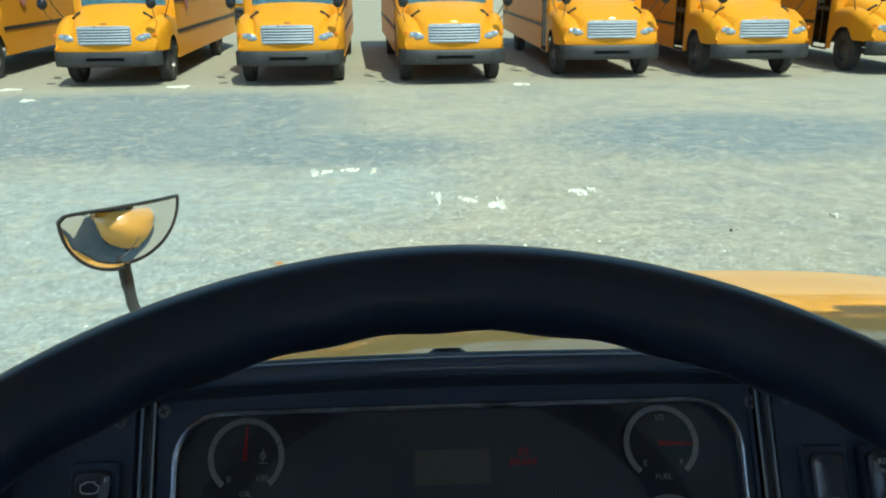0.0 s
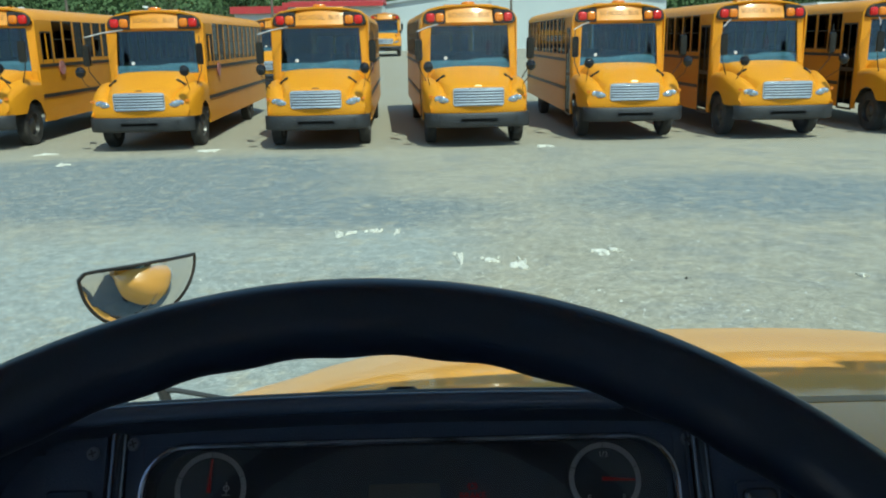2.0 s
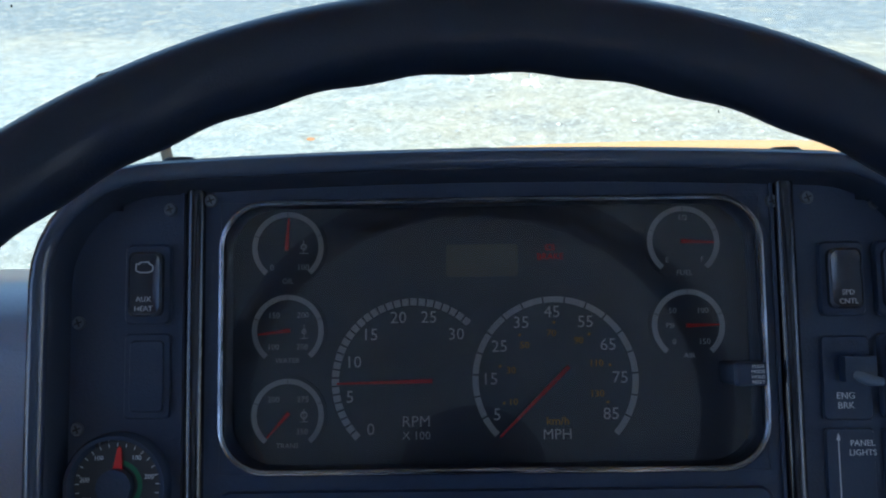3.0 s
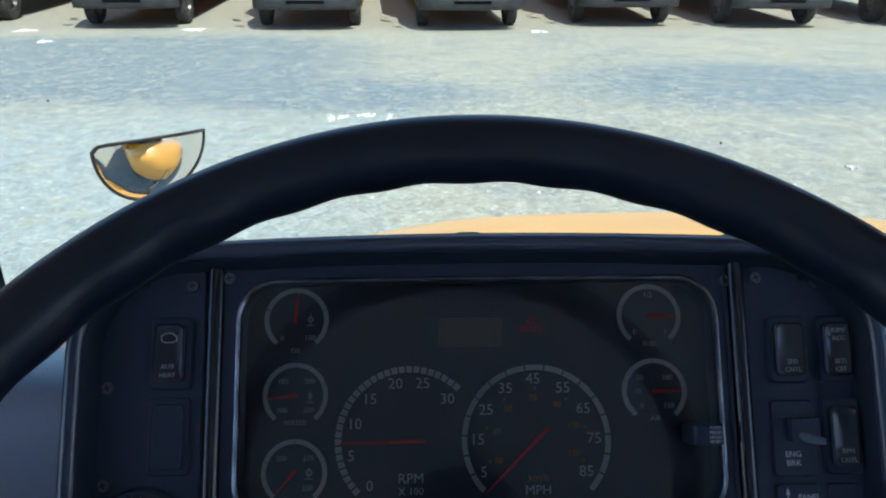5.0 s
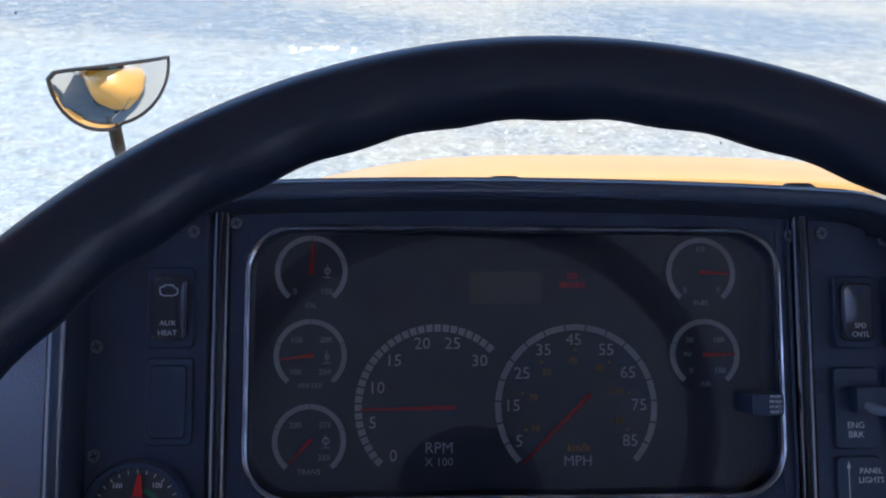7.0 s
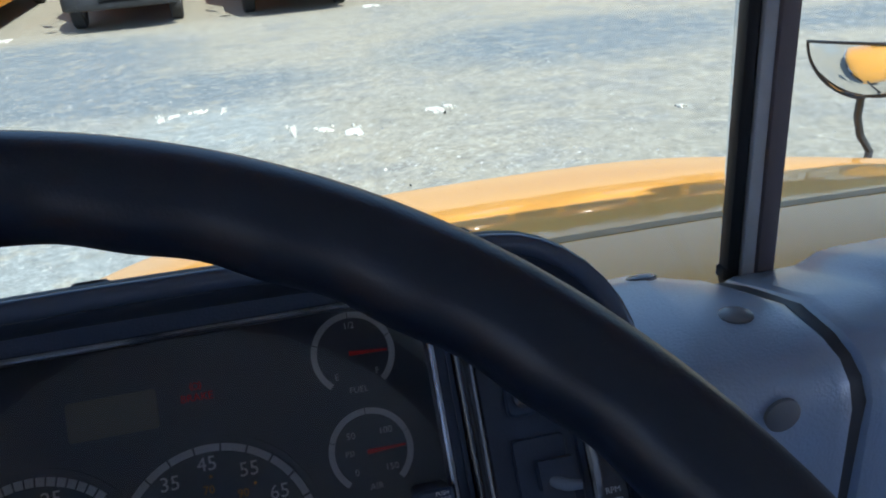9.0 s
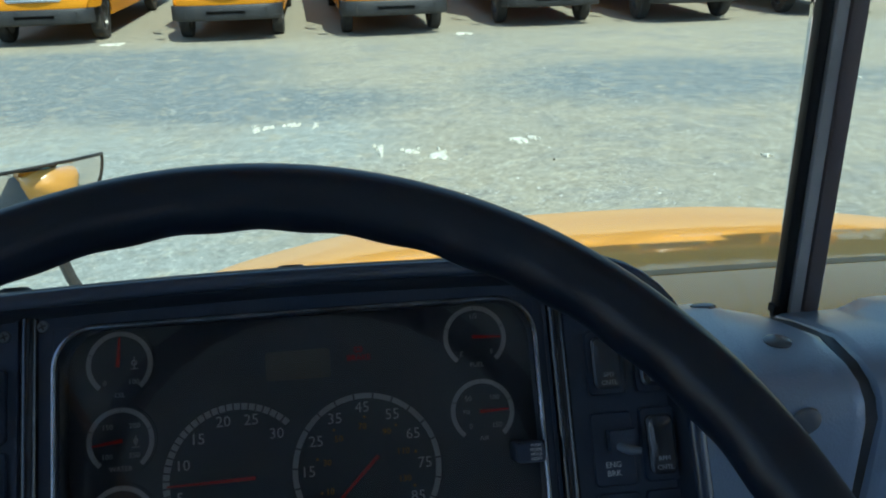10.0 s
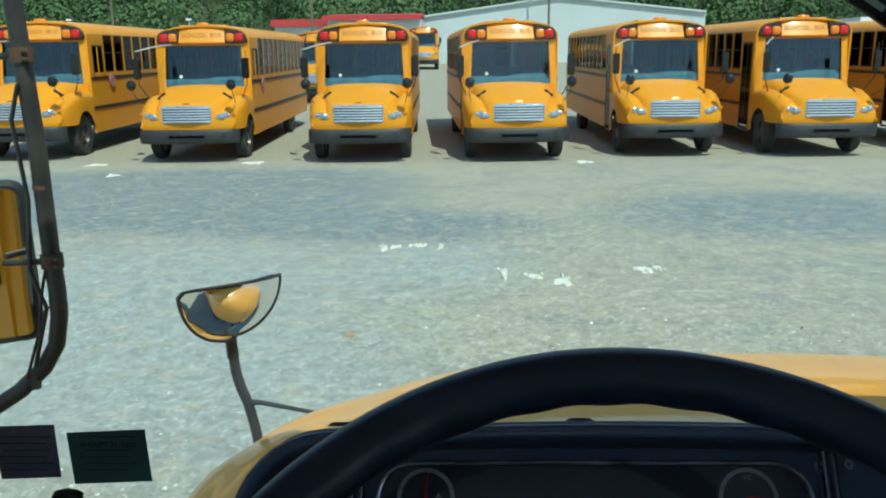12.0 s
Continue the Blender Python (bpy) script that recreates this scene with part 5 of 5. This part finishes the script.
arm = tube([(-0.900, 1.80, 1.51), (-0.917, 1.80, 1.477), (-0.913, 1.80, 1.42), (-0.9085, 1.80, 1.363), (-0.896, 1.80, 1.31), (-0.877, 1.80, 1.257), (-0.866, 1.80, 1.20), (-0.8576, 1.80, 1.149), (-0.850, 1.80, 1.05)], 0.0165)
part("arm", moved(arm, lm.matrix_world.inverted()), ARM, lm)
collar = tube([(-0.917, 1.80, 1.480), (-0.9135, 1.80, 1.415)], 0.0185, 12)
part("arm_collar", moved(collar, lm.matrix_world.inverted()), BLACK, lm, "black clamp collar under the mirror")
brace = tube([(-0.879, 1.80, 1.262), (-0.84, 1.80, 1.262), (-0.686, 1.78, 1.240), (-0.60, 1.77, 1.228)], [0.011, 0.008, 0.0065, 0.0065])
part("brace", moved(brace, lm.matrix_world.inverted()), ARM, lm)
rm = hood_mirror("crossview_mirror", (1.938, 1.940, 1.630), (0.236, -0.322, 0.019), (-0.86, -0.50, 0.0), 0.198, 0.172, "black-rimmed convex crossview mirror on a steel arm", -1)
arm = tube([(1.96, 1.97, 1.45), (1.96, 1.975, 1.375), (1.98, 1.975, 1.305), (2.02, 1.97, 1.245), (1.99, 1.95, 1.13), (1.85, 1.93, 1.07), (1.70, 1.85, 1.05)], 0.0135)
part("arm", moved(arm, rm.matrix_world.inverted()), ARM, rm)

# ---- stickers on the windshield ----
STGREEN = mat("faded_green_sticker", (0.085, 0.19, 0.16), 0.6, 0, (0.10, 0.21, 0.175), 20)
STGREY = mat("grey_sticker_back", (0.20, 0.19, 0.25), 0.6, 0, (0.23, 0.22, 0.27), 20)
stickers = []
STINK = mat("sticker_ink", (0.02, 0.035, 0.033), 0.6)
for nm, mt, pts, lab in (("inspection_sticker", STGREEN, ((-0.5848, 1.9445), (-0.4980, 1.9482), (-0.4958, 1.8866), (-0.5828, 1.8832)), "dark green inspection sticker on the windshield"),
                         ("permit_sticker", STGREY, ((-0.6660, 1.952), (-0.5974, 1.954), (-0.5972, 1.8915), (-0.6650, 1.889)), "dull grey sticker on the windshield")):
    bm = bmesh.new()
    rows = [[bm.verts.new((x, yy, z)) for x, z in pts] for yy in (0.1885, 0.1893)]
    bm.faces.new(rows[0])
    bm.faces.new(rows[1][::-1])
    for k in range(4):
        bm.faces.new((rows[0][k], rows[1][k], rows[1][(k + 1) % 4], rows[0][(k + 1) % 4]))
    st = tagged(part(nm, bm, mt, smooth=False), lab, "sticker", group="windshield stickers")
    stickers.append(st)
    cx = sum(p[0] for p in pts) / 4
    for k in range(6):
        if nm == "inspection_sticker" and k == 1:
            continue
        wd = (0.030, 0.034, 0.026, 0.033, 0.029, 0.031, 0.024)[k]
        part("printed_line", boxed(cx - wd, cx + wd - 0.012 * (k % 2), 0.1880, 0.1884, 1.9392 - 0.0078 * k, 1.9401 - 0.0078 * k), STINK, st, smooth=False)
    if nm == "inspection_sticker":
        part("lettering", moved(lettering("AUGUST 31, 2020", 0.0082, 0.0002, 0.00018), pose(cx, 0.1880, 1.9305, 90, 0, 0)), STINK, st)

# ---- driver-side mirror on its pipe ----
side = empty("side_mirror", Matrix.Identity(4), label="rectangular side mirror on a worn black pipe bracket", category="mirror", kind="thing")
pp = [(-0.922, 0.80, 2.62), (-0.915, 0.80, 2.44), (-0.912, 0.80, 2.345), (-0.907, 0.80, 2.18), (-0.908, 0.80, 2.0), (-0.906, 0.80, 1.93), (-0.9085, 0.80, 1.88), (-0.921, 0.80, 1.825), (-0.950, 0.80, 1.780), (-1.0, 0.795, 1.735), (-1.05, 0.78, 1.704), (-1.10, 0.62, 1.62), (-0.90, 0.42, 1.50), (-0.68, 0.32, 1.46)]
part("pipe", tube(pp, 0.0155, 14), PIPE, side, "worn black bracket pipe")
for z, x in ((2.348, -0.912), (1.985, -0.908)):
    band = part("clamp", tube([(x, 0.80, z - 0.013), (x, 0.80, z + 0.013)], 0.0195, 18), RUST, side, "rusty pipe clamp")
    for dz in (-0.007, 0.007):
        part("bolt", tube([(x + 0.012, 0.783, z + dz), (x + 0.026, 0.776, z + dz)], 0.0042, 6), RUST, band)
    part("clamp_arm", tube([(x - 0.010, 0.795, z), (x - 0.09, 0.80, z - 0.003)], 0.006), BLACK, side)
for z, x, h in ((2.12, -0.9085, 0.004), (2.06, -0.908, 0.003), (1.90, -0.9075, 0.004)):
    part("worn_band", tube([(x, 0.80, z - h), (x, 0.80, z + h)], 0.0162, 18), RUST, side, "scuffed rusty band")
part("pipe_clip", boxed(-0.972, -0.958, 0.782, 0.796, 1.742, 1.775), PIPE, side, "small rusty clip under the bend", bevel=0.003)
body = part("mirror_body", slab(rounded(-0.105, 0.105, -0.153, 0.153, 0.03), -0.03, 0.004, 0.008), BLACK, side, "black mirror housing")
body.matrix_basis = pose(-1.062, 0.805, 1.972, 90, 0, 27)
part("mirror_glass", slab(rounded(-0.092, 0.092, -0.140, 0.140, 0.022), 0.004, 0.0055), MIRROR, body)
part("cable", tube([(-0.918, 0.785, 2.30), (-0.938, 0.785, 2.24), (-0.928, 0.785, 2.1), (-0.943, 0.785, 1.97), (-0.922, 0.785, 1.90), (-0.955, 0.78, 1.79)], 0.004, 6), BLACK, side)
part("cable", tube([(-0.915, 0.785, 1.97), (-0.93, 0.785, 1.92), (-0.940, 0.785, 1.86), (-0.975, 0.78, 1.765)], 0.003, 6), BLACK, side)

bm = bmesh.new()
bmesh.ops.create_icosphere(bm, subdivisions=3, radius=0.0155)
for v in bm.verts:
    q = 1 + 0.55 * noise.noise(v.co * 75) + 0.25 * noise.noise(v.co * 190)
    v.co = Vector((v.co.x * q * 1.15, v.co.y * q * 0.7, v.co.z * q * 0.9))
scrap = part("dried_leaf_clump", bm, mat("dried_leaf", (0.055, 0.06, 0.035), 0.8, 0, (0.10, 0.08, 0.045), 60))
scrap.matrix_world = pose(-0.562, 0.135, 1.893, 0, 0, 25)
tagged(scrap, "dark crumpled dried leaf at the windshield's foot", "dried leaf")

# ---- wiper across the upper windshield ----
wip = empty("wiper", Matrix.Identity(4), label="black windshield wiper parked on the glass", category="wiper", kind="thing")
part("wiper_arm", tube([(0.15, 0.228, 2.435), (0.262, 0.228, 2.363), (0.42, 0.228, 2.262)], [0.006, 0.006, 0.005], 8), BLACK, wip)
BLADE = pose(0.285, 0.206, 2.343, 0, 33, 0)
blade = part("wiper_blade", boxed(-0.20, 0.20, -0.004, 0.004, -0.011, 0.009, BLADE), RUBBER, wip, bevel=0.002)
for k in range(7):
    part("blade_claw", boxed(-0.17 + 0.052 * k, -0.148 + 0.052 * k, -0.0055, 0.0055, -0.003, 0.003, BLADE), SATIN, blade, "worn metal claw", bevel=0.001)

# everything that belongs to the driven bus takes the cab's lean and turn
cab_things = [own, cluster, left_pad, pad, far_pad, bulk, post, wheel, lm, rm, side, scrap, wip] + stickers
for ob in cab_things:
    ob.matrix_world = CAB @ ob.matrix_world

# ---- stones and chalky smears on the lot ----
CHALK = mat("white_limestone", (0.74, 0.72, 0.63), 0.9, 0, (0.52, 0.50, 0.42), 14, bump=0.8, bump_scale=60)


def smear(x, y, rx, ry, seed, h=0.012):
    """A low ragged patch of crushed white stone."""
    rnd = random.Random(seed)
    bm = bmesh.new()
    lumps = [(0.0, 0.0, 0.72)] + [(rnd.uniform(-1.1, 1.1), rnd.uniform(-1.1, 1.1), rnd.uniform(0.10, 0.24)) for _ in range(4)]
    for ux, uy, size in lumps:
        n = 26
        ph = [rnd.uniform(0, 6.3) for _ in range(6)]
        rows = []
        for sc, z in ((1.0, -0.012), (0.9, h * 0.5), (0.6, h), (0.25, h * 1.1), (0.01, h)):
            row = []
            for k in range(n):
                a = k / n * math.tau
                w = 1 + 0.30 * math.sin(2 * a + ph[0]) + 0.22 * math.sin(3 * a + ph[1]) + 0.16 * math.sin(5 * a + ph[2]) + 0.10 * math.sin(9 * a + ph[3])
                row.append(bm.verts.new((rx * (ux + size * sc * w * math.cos(a)), ry * (uy + size * sc * w * math.sin(a)), z + 0.03 * noise.noise((x * 0.23, y * 0.23, 0)))))
            rows.append(row)
        for i in range(len(rows) - 1):
            for k in range(n):
                bm.faces.new((rows[i][k], rows[i][(k + 1) % n], rows[i + 1][(k + 1) % n], rows[i + 1][k]))
    ob = part("chalk_patch", bm, CHALK)
    ob.matrix_world = Matrix.Translation((x, y, 0.004))
    return tagged(ob, "ragged patch of crushed white stone on gravel", "stone patch", group="white stone patches")


for k, (x, y, rx, ry) in enumerate(((0.93, 7.56, 0.11, 0.20), (0.34, 7.90, 0.07, 0.18), (0.65, 7.77, 0.10, 0.08), (-1.04, 9.12, 0.07, 0.12), (-0.92, 9.20, 0.07, 0.07), (-0.64, 9.27, 0.10, 0.07), (-0.36, 9.23, 0.05, 0.10), (1.87, 8.06, 0.12, 0.12), (2.02, 8.12, 0.06, 0.08), (7.2, 10.6, 0.16, 0.12), (-6.98, 15.5, 0.14, 0.12), (-4.62, 17.3, 0.28, 0.16), (-8.0, 17.2, 0.26, 0.14), (2.57, 16.9, 0.2, 0.14), (4.15, 6.97, 0.05, 0.05))):
    smear(x, y, rx * 0.9, ry * 1.35, k, 0.02)

chip = part("plastic_chip", slab([(0.032, 0.0), (0.02, 0.03), (-0.02, 0.035), (-0.036, 0.004), (-0.013, -0.03), (0.023, -0.025)], 0.0, 0.008, 0.003), mat("orange_plastic", (0.52, 0.22, 0.08), 0.6, 0, (0.42, 0.2, 0.08), 30))
chip.matrix_world = pose(-1.06, 5.94, 0.03 * noise.noise((-1.06 * 0.23, 5.94 * 0.23, 0)) + 0.001, 0, 0, 20)
tagged(chip, "small orange plastic chip lying on the gravel", "litter")

rnd = random.Random(5)
co_v, co_f = [], []
for k in range(12000):
    y = 3.2 + 14.0 * rnd.random() ** 1.6
    x = rnd.uniform(-0.75, 0.75) * (y + 1.5) + 0.3
    r = rnd.uniform(0.005, 0.013) * (1.0 if rnd.random() < 0.93 else 1.9)
    z = 0.03 * noise.noise((x * 0.23, y * 0.23, 0)) - 0.002
    a = rnd.uniform(0, 6.3)
    base_i = len(co_v)
    for q in range(5):
        b = a + q / 5 * math.tau
        rr = r * rnd.uniform(0.7, 1.2)
        co_v.append((x + rr * math.cos(b), y + rr * math.sin(b), z))
    co_v.append((x + r * 0.2, y, z + r * rnd.uniform(0.5, 0.9)))
    for q in range(5):
        co_f.append((base_i + q, base_i + (q + 1) % 5, base_i + 5))
me = bpy.data.meshes.new("loose_stones")
me.from_pydata(co_v, [], co_f)


def stone_material():
    m = mat("loose_limestone", (0.5, 0.49, 0.45), 0.9)
    nt = m.node_tree
    geo, ramp = nt.nodes.new("ShaderNodeNewGeometry"), nt.nodes.new("ShaderNodeMix")
    ramp.data_type = "RGBA"
    ramp.inputs["A"].default_value, ramp.inputs["B"].default_value = (0.19, 0.20, 0.20, 1), (0.60, 0.59, 0.53, 1)
    nt.links.new(geo.outputs["Random Per Island"], ramp.inputs["Factor"])
    nt.links.new(ramp.outputs["Result"], nt.nodes["Principled BSDF"].inputs["Base Color"])
    return m


me.materials.append(stone_material())
tagged(new("loose_stones", me), "loose pale stones strewn over the gravel lot", "gravel", kind="stuff")

# ---- beyond the row: more buses, buildings, poles and the wooded hill ----
copy_thing(first, pose(-2.55, 62, 0.98, 0, 0, 2))
copy_thing(first, pose(-6.3, 36, 0.12, 0, 0, 1.5))
METAL = mat("white_ribbed_metal", (0.50, 0.55, 0.56), 0.5, 0, (0.45, 0.50, 0.51), 0.4)
REDROOF = mat("red_metal_roof", (0.50, 0.035, 0.04), 0.5, 0, (0.42, 0.04, 0.04), 0.6)
hall = empty("metal_hall", Matrix.Translation((10.8, 92, 1.0)), label="long white metal hall with a low gable", category="building", kind="thing")
bm = bmesh.new()
prof = [(-15.2, 0), (-15.2, 4.85), (0.3, 6.85), (16.0, 5.1), (16.0, 0)]
fr, bk = [bm.verts.new((x, 0, z)) for x, z in prof], [bm.verts.new((x, 30, z)) for x, z in prof]
bm.faces.new(fr)
bm.faces.new(bk[::-1])
for k in range(5):
    bm.faces.new((fr[k], bk[k], bk[(k + 1) % 5], fr[(k + 1) % 5]))
part("wall", bm, METAL, hall, smooth=False)
for k in range(39):
    x = -15 + 0.8 * k
    top = 4.85 + 2.0 * (x + 15.2) / 15.5 if x < 0.3 else 6.85 - 1.75 * (x - 0.3) / 15.7
    part("wall_rib", boxed(x - 0.05, x + 0.05, -0.022, 0.0, 0, top - 0.1), METAL, hall, smooth=False)
for a, b in ((prof[1], prof[2]), (prof[2], prof[3])):
    d = Vector((b[0] - a[0], b[1] - a[1]))
    part("roof_edge", moved(boxed(0, d.length, -0.35, 30.2, -0.05, 0.14), Matrix.Translation((a[0], 0, a[1])) @ Matrix.Rotation(-math.atan2(d.y, d.x), 4, "Y")), METAL, hall, smooth=False)
shop = empty("red_roofed_building", Matrix.Translation((-8.3, 84, 1.0)), label="grey building with a red metal roof", category="building", kind="thing")
part("wall", boxed(-4.6, 4.7, 0, 12, 0, 4.6), METAL, shop, smooth=False)
bm = bmesh.new()
vs = [bm.verts.new(p) for p in ((-5.0, -0.6, 4.75), (4.8, -0.6, 4.75), (4.8, 6, 5.25), (-5.0, 6, 5.25), (4.8, 12.6, 4.75), (-5.0, 12.6, 4.75))]
for f in ((0, 1, 2, 3), (3, 2, 4, 5), (0, 3, 5), (1, 4, 2), (0, 5, 4, 1)):
    bm.faces.new([vs[i] for i in f])
part("roof", bm, REDROOF, shop, smooth=False)
part("fascia", boxed(-5.0, 4.8, -0.7, -0.6, 4.42, 4.85), REDROOF, shop, smooth=False)
annex = empty("red_roofed_annex", Matrix.Translation((-15.5, 88, 1.0)), label="low annex with a faded red roof", category="building", kind="thing")
part("wall", boxed(-3.5, 3.0, 0, 8, 0, 4.0), METAL, annex, smooth=False)
part("roof", boxed(-3.8, 3.3, -0.5, 8.5, 4.0, 4.7), REDROOF, annex, smooth=False)
shed = empty("white_shed", Matrix.Translation((43.6, 92, 1.0)), label="low white metal shed with a flat pale roof", category="building", kind="thing")
part("wall", boxed(0, 26, 0, 14, 0, 3.7), METAL, shed, smooth=False)
part("roof", boxed(-0.4, 26.4, -0.5, 14.5, 3.7, 4.35), ROOFWHITE, shed, "pale roof edge", smooth=False)
WOOD = mat("weathered_pole", (0.16, 0.13, 0.10), 0.85, 0, (0.10, 0.085, 0.07), 3)
for x, y, h in ((-13.4, 78, 14), (-33.5, 82, 14), (9.5, 88, 16)):
    po = empty("utility_pole", Matrix.Translation((x, y, 1.0)), label="weathered wooden utility pole", category="pole", group="utility poles", kind="thing")
    part("pole_shaft", tube([(0, 0, 0), (0, 0, h)], [0.13, 0.09], 10), WOOD, po)
    part("crossarm", boxed(-1.2, 1.2, -0.06, 0.06, h - 1.0, h - 0.85), WOOD, po)

for x, y, h in ((-40.0, 87, 4.9), (-27.6, 87, 4.8)):
    lamp_post = empty("yard_lamp", Matrix.Translation((x, y, 1.0)), label="slim grey post with a pale lamp head", category="lamp post", group="yard lamps", kind="thing")
    part("post", tube([(0, 0, 0), (0, 0, h)], [0.06, 0.05], 8), SATIN, lamp_post)
    part("lamp_head", moved(slab(rounded(-0.28, 0.28, -0.16, 0.16, 0.08), -0.07, 0.09, 0.03), Matrix.Translation((0, -0.1, h))), ROOFWHITE, lamp_post, "pale lamp head")
LEAF = mat("far_foliage", (0.095, 0.155, 0.062), 0.7, 0, (0.055, 0.10, 0.042), 0.15, spec=0.15)


def wooded_hill():
    rnd = random.Random(11)
    vs, fs = [], []
    for k in range(520):
        d = rnd.uniform(0, 1)
        y = 125 + 75 * d
        x = rnd.uniform(-130, 130)
        zb = 1.0 + 22 * d ** 1.1 + 2 * noise.noise((x * 0.02, y * 0.02, 3))
        rx, rz = rnd.uniform(2.6, 5.2), rnd.uniform(4.0, 8.0)
        zc = zb + rz * 0.8
        for q in range(640):
            u, v = rnd.uniform(-0.5, 1), rnd.uniform(0, math.tau)
            w = math.sqrt(max(0, 1 - u * u))
            lump = 1 + 0.28 * noise.noise((x + 2.0 * w * math.cos(v), y + 2.0 * w * math.sin(v), 2.0 * u))
            c = Vector((x + rx * lump * w * math.cos(v), y + rx * lump * w * math.sin(v), zc + rz * lump * u))
            s = rnd.uniform(0.14, 0.34)
            n = Vector((w * math.cos(v) + rnd.uniform(-0.28, 0.28), w * math.sin(v) + rnd.uniform(-0.28, 0.28), u + rnd.uniform(-0.1, 0.5))).normalized()
            a = n.orthogonal().normalized()
            b = n.cross(a)
            i = len(vs)
            ang = rnd.uniform(0, 6.3)
            for e in range(5):
                t = ang + e / 5 * math.tau
                vs.append(tuple(c + (a * math.cos(t) + b * math.sin(t)) * s * rnd.uniform(0.6, 1.1)))
            fs.append(tuple(range(i, i + 5)))
    me = bpy.data.meshes.new("wooded_hill")
    me.from_pydata(vs, [], fs)
    m = LEAF
    nt = m.node_tree
    geo, hsv, mr = nt.nodes.new("ShaderNodeNewGeometry"), nt.nodes.new("ShaderNodeHueSaturation"), nt.nodes.new("ShaderNodeMapRange")
    mr.inputs["To Min"].default_value, mr.inputs["To Max"].default_value = 0.92, 1.08
    nt.links.new(geo.outputs["Random Per Island"], mr.inputs["Value"])
    nt.links.new(mr.outputs[0], hsv.inputs["Value"])
    bs = nt.nodes["Principled BSDF"]
    src = bs.inputs["Base Color"].links[0].from_socket
    nt.links.new(src, hsv.inputs["Color"])
    nt.links.new(hsv.outputs[0], bs.inputs["Base Color"])
    me.materials.append(m)
    tagged(new("wooded_hill", me), "dense green woods on the hillside", "woods", kind="stuff")
    bm = bmesh.new()
    grid = [[bm.verts.new((x, y, 0.2 + (22 * max(0, (y - 125) / 75) ** 1.1 if y > 125 else 0))) for x in range(-180, 181, 30)] for y in (118, 125, 140, 160, 180, 200, 240)]
    for r0, r1 in zip(grid, grid[1:]):
        for j in range(len(r0) - 1):
            bm.faces.new((r0[j], r0[j + 1], r1[j + 1], r1[j]))
    tagged(part("hillside", bm, mat("forest_floor", (0.05, 0.085, 0.032), 0.9, 0, (0.05, 0.06, 0.03), 0.1)), "dark green hillside under the woods", "ground", kind="structure")


wooded_hill()

# ---- specks of dirt on the windshield ----
rnd = random.Random(21)
bm = bmesh.new()
for x, z, r in ((-0.1055, 2.1530, 0.0009), (-0.158, 2.1495, 0.0007), (0.1902, 2.0577, 0.0013), (0.1952, 2.0585, 0.0008), (0.1142, 2.0500, 0.0007), (-0.4215, 2.1030, 0.0012), (0.159, 2.0047, 0.0011), (0.1625, 2.0078, 0.0006), (0.156, 2.0085, 0.0005), (0.2113, 1.9943, 0.0007), (0.2545, 2.0099, 0.0006), (0.188, 2.0515, 0.0006), (-0.33, 2.19, 0.0006), (0.02, 2.11, 0.0005), (-0.22, 1.99, 0.0006)):
    r *= 0.6
    for q in range(1 + (r > 0.0006) * 2):
        n = 7
        ox, oz = (rnd.uniform(-1, 1) * r * 1.6, rnd.uniform(-1, 1) * r * 1.6) if q else (0, 0)
        ring_v = [bm.verts.new((x + ox + r * rnd.uniform(0.5, 1.2) * math.cos(k / n * math.tau), 0.1885, z + oz + r * rnd.uniform(0.4, 1.1) * math.sin(k / n * math.tau))) for k in range(n)]
        bm.faces.new(ring_v)
        top_v = [bm.verts.new((v.co.x, 0.1878, v.co.z)) for v in ring_v]
        bm.faces.new(top_v[::-1])
specks = tagged(part("windshield_specks", bm, mat("dried_dirt", (0.02, 0.018, 0.015), 0.8), smooth=False), "dried dirt specks stuck to the windshield", "dirt", kind="stuff")
specks.matrix_world = CAB
